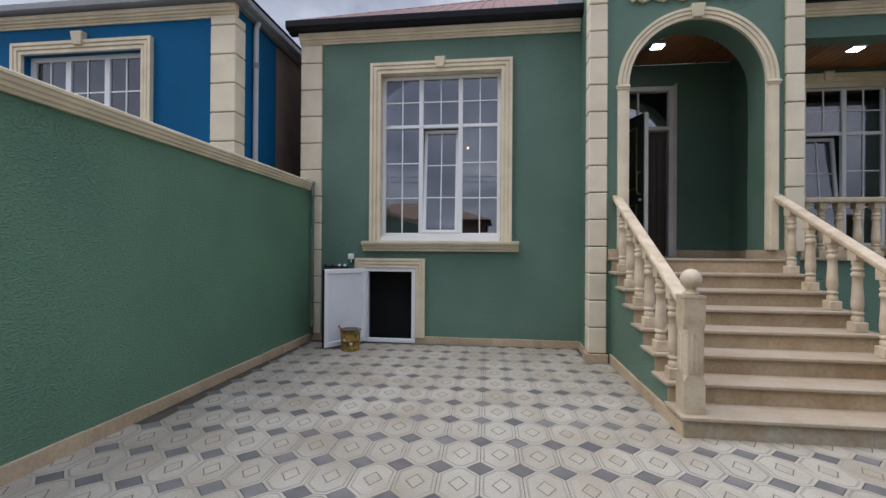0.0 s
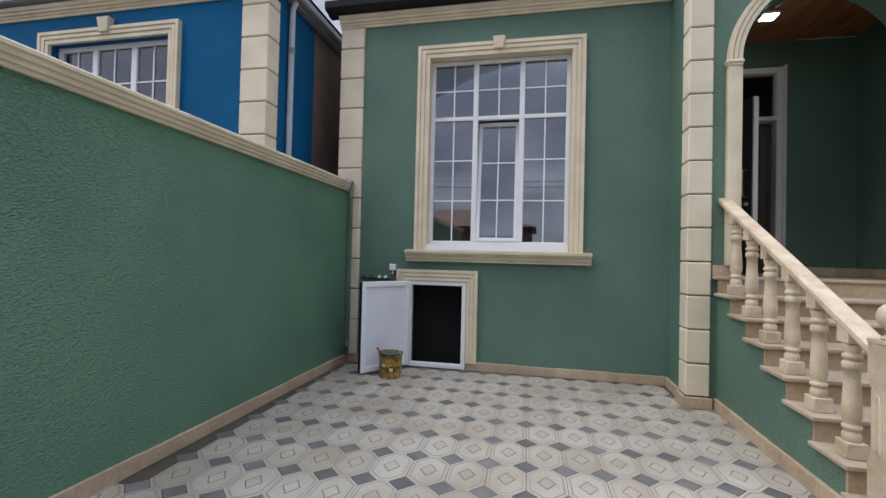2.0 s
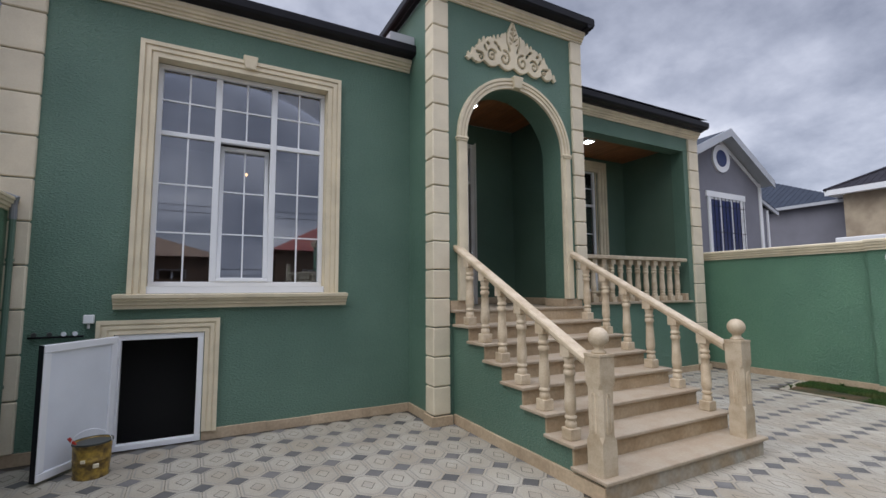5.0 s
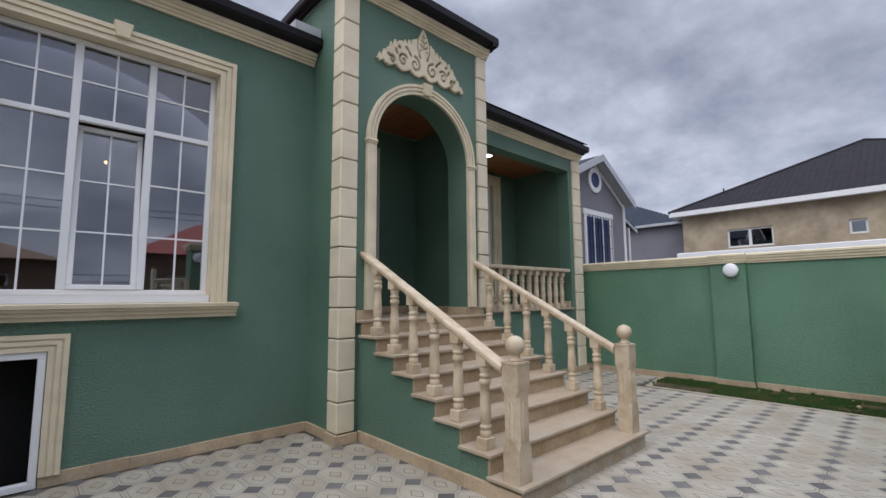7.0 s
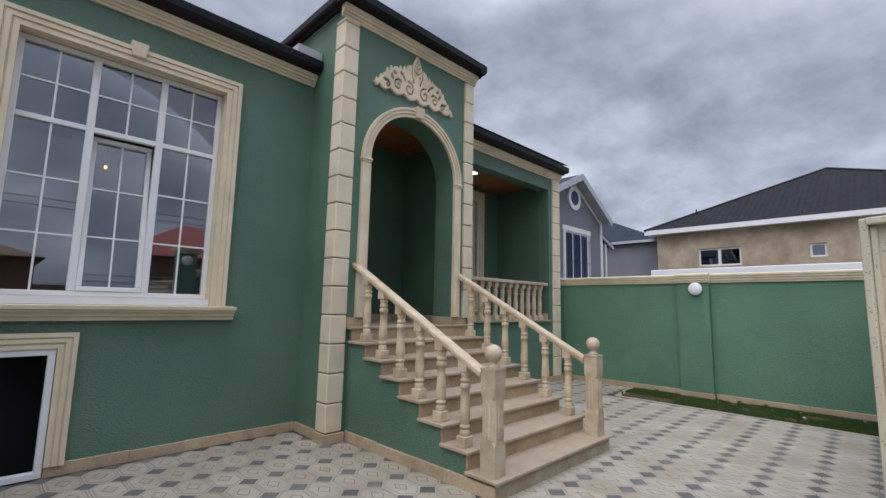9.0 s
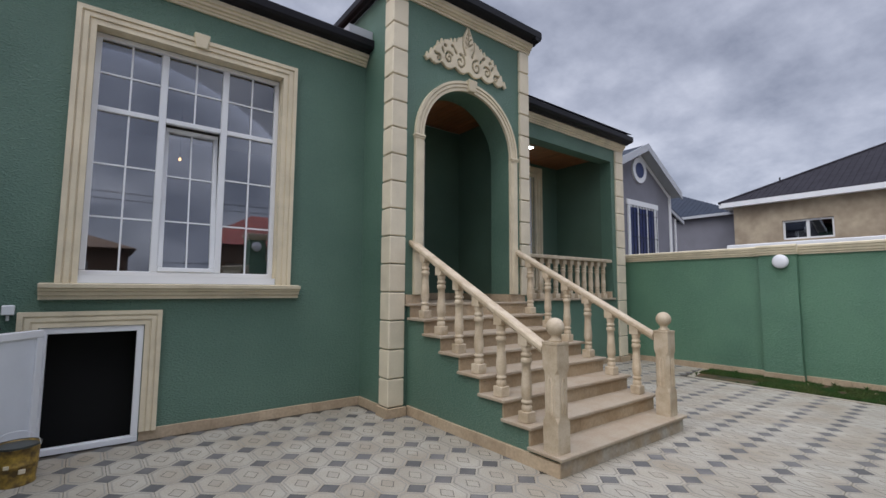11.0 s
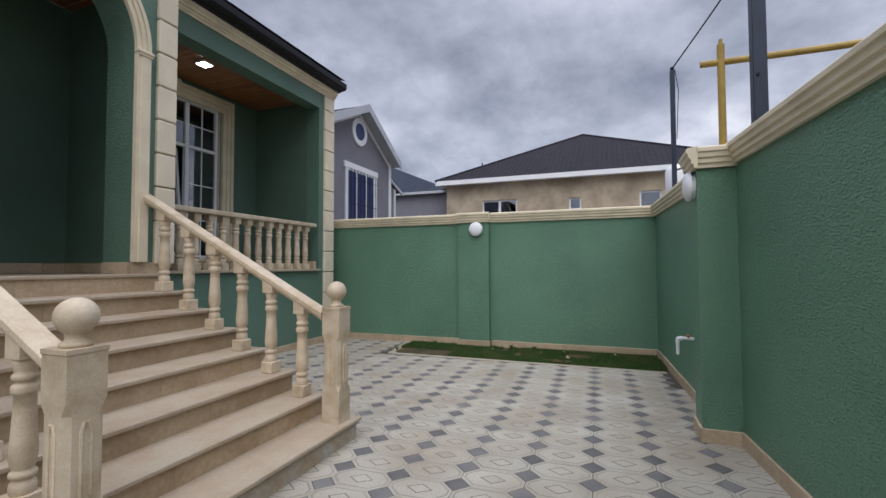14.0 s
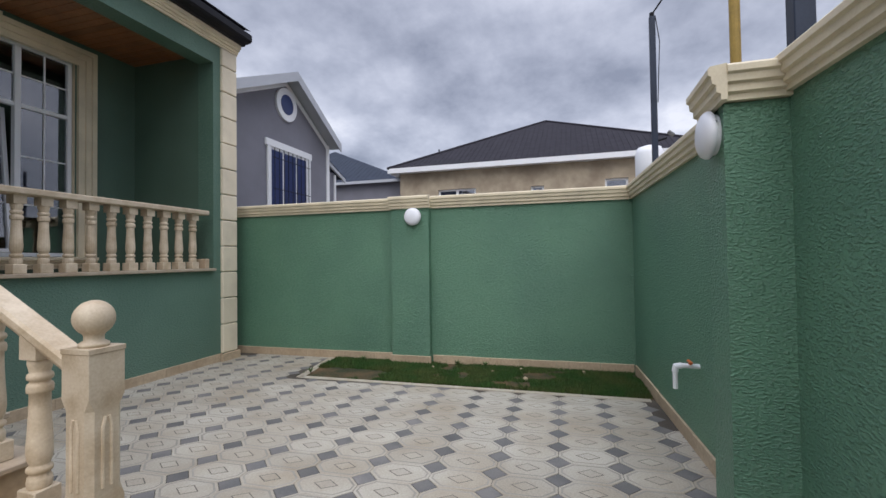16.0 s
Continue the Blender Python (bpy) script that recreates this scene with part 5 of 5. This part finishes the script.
for s in (-1, 1):
    dx = 1.90 + 0.14
    dz = dx * (1.14 / 1.90 if s > 0 else 0.46)
    bm = sweep([(0, 0), (0, 0.10), (9.6, 0.10), (9.6, 0)], [((GM, GY - 0.32, 5.86), (0, 1, 0), (0, 0, 1)), ((GM + s * dx, GY - 0.32, 5.86 - dz), (0, 1, 0), (0, 0, 1))])
    part("roof", bm, ROOFB, gh)
    bm = sweep([(0, -0.10), (0, 0.12), (0.03, 0.12), (0.03, -0.10)], [((GM, GY - 0.352, 5.86), (0, 1, 0), (0, 0, 1)), ((GM + s * dx, GY - 0.352, 5.86 - dz), (0, 1, 0), (0, 0, 1))])
    part("bargeboard", bm, PALEG, gh, "pale grey bargeboard")
    bm = sweep([(0, -0.02), (0, -0.002), (0.325, -0.002), (0.325, -0.02)], [((GM, GY - 0.32, 5.86), (0, 1, 0), (0, 0, 1)), ((GM + s * dx, GY - 0.32, 5.86 - dz), (0, 1, 0), (0, 0, 1))])
    part("soffit", bm, PALEG, gh, "pale grey soffit")
    bm = sweep([(0, -0.13), (0, 0.0), (0.02, 0.0), (0.02, -0.13)], [((GM, GY - 0.025, 5.80), (0, 1, 0), (0, 0, 1)), ((GM + s * 1.88, GY - 0.025, 5.80 - 1.88 * (0.6 if s > 0 else 0.46)), (0, 1, 0), (0, 0, 1))])
    part("trim_board", bm, WHITE, gh)
part("corner_board", box(GX1 - 0.10, GX1 + 0.03, GY - 0.03, GY + 0.1, 0, 4.70), WHITE, gh)
rw = new("round_window")
rw.parent = gh
bm = turned([(0.24, 0), (0.24, 0.05), (0.39, 0.05), (0.39, 0.0)], 32)
bm.transform(pose(GM, GY, 5.22, 90, 0, 0))
part("surround", bm, WHITE, rw)
bm = turned([(0.235, 0), (0.235, 0.055)], 32)
bm.transform(pose(GM, GY, 5.22, 90, 0, 0))
part("pane", bm, BLUEC, rw)
gw = new("window")
gw.parent = gh
WX0, WX1, WZ0, WZ1 = 11.50, 12.97, 2.3, 4.10
bm = bmesh.new()
for a, b, c, d in ((WX0 - 0.10, WX0, WZ0, WZ1), (WX1, WX1 + 0.10, WZ0, WZ1), (WX0 - 0.16, WX1 + 0.16, WZ1, WZ1 + 0.16)):
    box(a, b, GY - 0.05, GY, c, d, 0.005, bm)
part("surround", bm, WHITE, gw)
bm = bmesh.new()
for x in (WX0, WX0 + 0.46, WX0 + 0.98, WX1 - 0.05):
    box(x, x + 0.05, GY - 0.02, GY + 0.01, WZ0, WZ1 - 0.05, 0, bm)
box(WX0, WX1, GY - 0.02, GY + 0.01, WZ1 - 0.05, WZ1, 0, bm)
part("window_frame", bm, WHITE, gw)
part("pane", box(WX0, WX1, GY - 0.012, GY - 0.004, WZ0, WZ1), BLUEC, gw)
bm = bmesh.new()
for i in range(9):
    x = WX0 + 0.06 + i * (WX1 - WX0 - 0.12) / 8
    tube([(x, GY - 0.10, WZ0), (x, GY - 0.10, WZ1 - 0.02)], 0.009, 5, bm)
for z in (WZ0 + 0.2, WZ0 + 0.85, WZ1 - 0.25):
    tube([(WX0, GY - 0.10, z), (WX1, GY - 0.10, z)], 0.009, 5, bm)
part("window_grille", bm, GUTTER, gw)

# low grey house with slate-blue roof
lh = root("low_grey_house", "low grey house with a slate-blue ribbed sheet roof", "house")
part("wall", box(21.5, 29, 9.95, 18, 0, 5.0), GREYW, lh)
part("fascia", box(21.22, 21.28, 9.7, 18.2, 4.96, 5.08), PALEG, lh)
bm = bmesh.new()
E0, E1, TOP = Vector((21.22, 18.2, 5.08)), Vector((21.22, 9.7, 5.08)), Vector((25.6, 15.6, 7.7))
nr = 34
for i in range(1, nr):
    y = E0.y + (E1.y - E0.y) * i / nr
    t = (E0.y - y) / (E0.y - TOP.y) if y > TOP.y else (y - E1.y) / (TOP.y - E1.y)
    top = Vector((E0.x + (TOP.x - E0.x) * t, y, E0.z + (TOP.z - E0.z) * t))
    rib = sweep([(-0.03, 0.0), (-0.018, 0.018), (0.018, 0.018), (0.03, 0.0)], [((E0.x, y, E0.z), (0, 1, 0), (0, 0, 1)), (top, (0, 1, 0), (0, 0, 1))])
    part("rib", rib, ROOFB, lh)
bm.faces.new([bm.verts.new(p) for p in (E0, E1, TOP)])
bm.faces.new([bm.verts.new(p) for p in (E1, Vector((29.3, 9.7, 5.08)), TOP)])
part("roof", bm, ROOFB, lh)
part("lean_to_wall", box(14.03, 14.60, 9.35, 14, 0, 4.05), GREYW, gh)
part("lean_to_board", box(14.56, 14.63, 9.31, 9.35, 0, 4.0), WHITE, gh)
part("lean_to_fascia", sweep([(0, -0.10), (0, 0), (0.05, 0), (0.05, -0.10)], [((14.03, 9.25, 4.36), (0, 1, 0), (0, 0, 1)), ((15.1, 9.25, 3.95), (0, 1, 0), (0, 0, 1))]), PALEG, gh)
part("lean_to_roof", sweep([(0, 0), (0, 0.03), (4.5, 0.03), (4.5, 0)], [((14.03, 9.25, 4.36), (0, 1, 0), (0, 0, 1)), ((15.1, 9.25, 3.95), (0, 1, 0), (0, 0, 1))]), ROOFB, gh)

# raw plaster house with hipped roof
rh = root("plaster_house", "unpainted beige plaster house with dark ribbed hipped roof", "house")
HX, HYA, HYB = 20.6, -2.2, 9.66
holes = [(6.40, 7.98, 3.60, 4.36), (3.72, 4.22, 3.78, 4.30), (0.69, 1.5, 3.75, 4.42)]
bm = wall_with_holes(HYA, HYB, 0, 5.12, 0, 0.3, holes)
bm.transform(Matrix(((0, 1, 0, HX), (1, 0, 0, 0), (0, 0, 1, 0), (0, 0, 0, 1))))
bmesh.ops.recalc_face_normals(bm, faces=bm.faces)
part("wall", bm, BEIGE, rh)
part("side_wall", box(HX + 0.3, 31, HYB - 0.3, HYB, 0, 5.12), BEIGE, rh)
part("side_wall", box(HX + 0.3, 31, HYA, HYA + 0.3, 0, 5.12), BEIGE, rh)
# added near-black sheet, painted as the darkness behind the windows
part("inner_wall", box(HX + 2.5, HX + 2.6, HYA + 0.3, HYB - 0.3, 0, 5.1), DARK, rh)
part("fascia", box(HX - 0.42, HX - 0.36, HYA - 0.4, HYB + 0.4, 5.10, 5.30), WHITE, rh)
part("soffit", box(HX - 0.36, 31.2, HYA - 0.4, HYB + 0.4, 5.12, 5.16), WHITE, rh)
bm = bmesh.new()
apex, apex2 = Vector((26.2, 3.9, 8.45)), Vector((28.0, 3.9, 8.45))
cs = [Vector((HX - 0.42, HYB + 0.4, 5.30)), Vector((HX - 0.42, HYA - 0.4, 5.30)), Vector((31.3, HYA - 0.4, 5.30)), Vector((31.3, HYB + 0.4, 5.30))]
nr = 60
L = cs[0].y - cs[1].y


def front_slope(y):
    """The point where a rib that starts at y on the eave meets the hip."""
    t = (cs[0].y - y) / (cs[0].y - apex.y) if y > apex.y else (y - cs[1].y) / (apex.y - cs[1].y)
    return Vector((cs[0].x + (apex.x - cs[0].x) * t, y, cs[0].z + (apex.z - cs[0].z) * t))


for i in range(1, nr):
    y = cs[0].y - L * i / nr
    a_, b_ = Vector((cs[0].x, y, cs[0].z)), front_slope(y)
    rib = sweep([(-0.03, 0.0), (-0.018, 0.018), (0.018, 0.018), (0.03, 0.0)], [(a_, (0, 1, 0), (0, 0, 1)), (b_, (0, 1, 0), (0, 0, 1))])
    part("rib", rib, ROOFD, rh)
bm.faces.new([bm.verts.new(p) for p in (cs[0], cs[1], apex)])
for f in ((cs[1], cs[2], apex2, apex), (cs[2], cs[3], apex2), (cs[3], cs[0], apex, apex2)):
    bm.faces.new([bm.verts.new(p) for p in f])
part("roof", bm, ROOFD, rh)
part("ridge_cap", tube([cs[0], apex], 0.07, 6), ROOFD, rh)
part("ridge_cap", tube([cs[1], apex], 0.07, 6), ROOFD, rh)
part("vent_pipe", tube([(22.2, 8.4, 5.9), (22.2, 8.4, 6.45)], 0.03, 6), GUTTER, rh)
for ya, yb, za, zb in holes:
    w = new("window")
    w.parent = rh
    bm = bmesh.new()
    for a, b, c, d in ((ya, yb, za, za + 0.07), (ya, yb, zb - 0.07, zb), (ya, ya + 0.07, za + 0.07, zb - 0.07), (yb - 0.07, yb, za + 0.07, zb - 0.07)) + ((((ya + yb) / 2 - 0.05, (ya + yb) / 2 + 0.05, za + 0.07, zb - 0.07),) if yb - ya > 1 else ()):
        box(HX + 0.08, HX + 0.14, a, b, c, d, 0, bm)
    part("window_frame", bm, WHITE, w)
    part("pane", box(HX + 0.11, HX + 0.115, ya + 0.07, yb - 0.07, za + 0.07, zb - 0.07), GLASS, w)
tk = root("water_tank", "white plastic water tank behind the garden wall", "tank", at=(14.6, 0.90, 0))
part("tank", turned([(0.28, 3.3), (0.32, 3.4), (0.32, 3.95), (0.26, 4.1), (0.1, 4.15)], 20), WHITE, tk, smooth=True)
part("stand", box(-0.3, 0.3, -0.3, 0.3, 0, 3.3, 0.01), BRICK, tk)

tagged(part("yard_wall", box(HX - 1.2, HX - 1.0, -3.0, 9.55, 0, 3.42, 0.02), WHITE), "low white-painted yard wall before the plaster house", "wall", kind="structure")

# houses over the lane, seen in the window glass
for nm, xa, xb, ya, yb, ze, zr, rmat, wmat, lab in (
        ("lane_house", 2.6, 11.0, -16, -8.5, 3.6, 5.6, ROOFR, BRICK, "brown house over the lane with a red hipped roof"),
        ("lane_house", -9.0, 0.2, -17, -10.5, 3.3, 4.6, ROOFO, BRICK, "brown house over the lane with an ochre roof")):
    h = root(nm, lab, "house", group="houses over the lane")
    part("wall", wall_with_holes(xa, xb, 0, ze, yb - 0.3, yb, [(xa + 1.2, xa + 2.4, 1.4, 2.7), (xb - 2.6, xb - 1.4, 1.4, 2.7)]), wmat, h)
    part("rear_wall", box(xa, xb, ya, ya + 0.3, 0, ze), wmat, h)
    for x in (xa + 1.2, xb - 2.6):
        bm = bmesh.new()
        box(x, x + 1.2, yb - 0.2, yb - 0.14, 1.4, 1.47, 0, bm); box(x, x + 1.2, yb - 0.2, yb - 0.14, 2.63, 2.7, 0, bm)
        for q in (x, x + 0.57, x + 1.13):
            box(q, q + 0.07, yb - 0.2, yb - 0.14, 1.47, 2.63, 0, bm)
        part("window_frame", bm, WHITE, h)
    bm = bmesh.new()
    c = [Vector(p) for p in ((xa - 0.3, ya - 0.3, ze), (xb + 0.3, ya - 0.3, ze), (xb + 0.3, yb + 0.3, ze), (xa - 0.3, yb + 0.3, ze))]
    m0, m1 = Vector((xa + 3.2, (ya + yb) / 2, zr)), Vector((xb - 3.2, (ya + yb) / 2, zr))
    for f in ((c[0], c[1], m1, m0), (c[1], c[2], m1), (c[2], c[3], m0, m1), (c[3], c[0], m0)):
        bm.faces.new([bm.verts.new(p) for p in f])
    part("roof", bm, rmat, h)
tagged(part("wall_lane", box(-14, 16, -5.3, -5.0, 0, 2.1), BRICK), "brown block wall along the lane", "wall", kind="structure")
for x in (-14, 16):
    pp = root("lane_pole", "grey steel lane pole carrying two cables", "pole", group="lane poles", at=(x, -5.6, 0))
    part("pole", tube([(0, 0, 0), (0, 0, 5.4)], 0.06, 8), STEEL, pp)
lc = root("lane_cables", "two black cables strung along the lane", "cable")
for z in (5.0, 5.25):
    part("strand", tube([(-14 + 3 * i, -5.6, z - 0.3 * math.sin(math.pi * i / 10)) for i in range(11)], 0.012, 5), GUTTER, lc)

# ---- paving tiles, last ----
TPX, TPY, TX_, TY_, TROT = 0.2757, 0.434, 4.513, 2.785, 0.027      # pitch, one dark tile's middle, turn
DX, DY = 0.095, 0.093
TILE_J = mat("tile_groove_dirt", (0.15, 0.135, 0.11), rough=0.9, var=0.12, scale=3, bump=0.1)
TILE_W = mat("grey_washed_tile", (0.30, 0.28, 0.24), rough=0.75, var=0.12, scale=3, fine=60, bump=0.1, dist=0.003, tint=(0.235, 0.215, 0.18), random_piece=0.08)


def oct_ring(bm, s, z, grow=0.0):
    hx, hy = TPX / 2 - 0.002, TPY / 2 - 0.002
    pts = ((hx, -hy + DY), (hx, hy - DY), (hx - DX, hy), (-hx + DX, hy), (-hx, hy - DY), (-hx, -hy + DY), (-hx + DX, -hy), (hx - DX, -hy))
    return [bm.verts.new((x - (s if x > 0 else -s) * min(1, abs(x) / hx + 0.25), y - (s if y > 0 else -s) * min(1, abs(y) / hy + 0.0), z)) for x, y in pts]


def octagon_tile():
    bm = bmesh.new()
    rings = [oct_ring(bm, s, z) for s, z in ((0, -0.02), (0, -0.002), (0.003, 0.0), (0.016, 0.0), (0.018, -0.0018), (0.027, -0.0018), (0.029, 0.0))]
    for k, (r0, r1) in enumerate(zip(rings, rings[1:])):
        for i in range(8):
            f = bm.faces.new((r0[i], r0[(i + 1) % 8], r1[(i + 1) % 8], r1[i]))
            f.material_index = 1 if 3 <= k <= 5 else 0
    bm.faces.new(rings[-1])
    outer = [bm.verts.new(p) for p in ((0.064, 0, 0.0008), (0, 0.092, 0.0008), (-0.064, 0, 0.0008), (0, -0.092, 0.0008))]
    inner = [bm.verts.new((v.co.x * 0.86, v.co.y * 0.86, 0.0012)) for v in outer]
    for i in range(4):
        f = bm.faces.new((outer[i], outer[(i + 1) % 4], inner[(i + 1) % 4], inner[i]))
        f.material_index = 2
    f = bm.faces.new(inner)
    f.material_index = 0
    return bm


def dot_tile():
    bm = bmesh.new()
    rings = []
    for s, z in ((0, -0.02), (0, -0.003), (0.004, -0.001)):
        rings.append([bm.verts.new(p) for p in ((DX - 0.003 - s, 0, z), (0, DY - 0.003 - s, z), (-DX + 0.003 + s, 0, z), (0, -DY + 0.003 + s, z))])
    for r0, r1 in zip(rings, rings[1:]):
        for i in range(4):
            bm.faces.new((r0[i], r0[(i + 1) % 4], r1[(i + 1) % 4], r1[i]))
    bm.faces.new(rings[-1])
    return bm


def paved(x, y, hx, hy):
    if x - hx * 0.3 < -2.05 or x > 9.25 or y > WY - 0.05:
        return False
    if x > 8.16 - 0.02 - hx * 0.5 and 1.8 < y < 6.25 + hy * 0.1:
        return False
    if 2.52 < x < 4.66 and y > 4.80:
        return False
    if x > 2.3 and y > TY and x < TX1:
        return False
    if x > TX1 and y > PY:
        return False
    if x > 2.8 and y < 1.40 + 0.085 * (x - 2.8):
        return False
    return y > -0.6


paving = root("paving", "worn pale octagonal yard tiles with small dark tiles between", "paving", kind="structure")
spots = {"octagon_tile": [], "dark_tile": []}
for i in range(-27, 20):
    for j in range(-10, 14):
        for kind_, ox in (("dark_tile", 0.0), ("octagon_tile", 0.5)):
            u, v = (i + ox) * TPX, (j + ox) * TPY
            x, y = TX_ + u * math.cos(TROT) - v * math.sin(TROT), TY_ + u * math.sin(TROT) + v * math.cos(TROT)
            if paved(x, y, TPX / 2, TPY / 2):
                spots[kind_].append((x, y))
for kind_, make, mats in (("octagon_tile", octagon_tile, (TILE_L, TILE_W, TILE_J)), ("dark_tile", dot_tile, (TILE_D,))):
    near = sorted(spots[kind_], key=lambda p: abs(p[0] - 2.0) * 0.8 + abs(p[1] - 4.6))
    first = None
    for x, y in near[:300]:
        if first is None:
            ob = part(kind_, make(), mats[0], paving)
            first = ob.data
            for m in mats[1:]:
                first.materials.append(m)
        else:
            ob = new(kind_, first)
            ob.parent = paving
        ob.matrix_basis = pose(x, y, 0.0006 * math.sin(x * 37 + y * 53), 0, 0, math.degrees(TROT))
    co = [tuple(v.co) for v in first.vertices]
    fc = [(tuple(p.vertices), p.material_index) for p in first.polygons]
    vs, fs, mi = [], [], []
    for x, y in near[300:]:
        k = len(vs)
        vs += [(a * math.cos(TROT) - b * math.sin(TROT) + x, a * math.sin(TROT) + b * math.cos(TROT) + y, c) for a, b, c in co]
        fs += [tuple(k + q for q in f) for f, _ in fc]
        mi += [m for _, m in fc]
    me = bpy.data.meshes.new("far_tiles")
    me.from_pydata(vs, [], fs)
    for m in mats:
        me.materials.append(m)
    me.polygons.foreach_set("material_index", mi)
    ob = new("far_tiles", me)
    ob.parent = paving
    tagged(ob, kind="stuff")
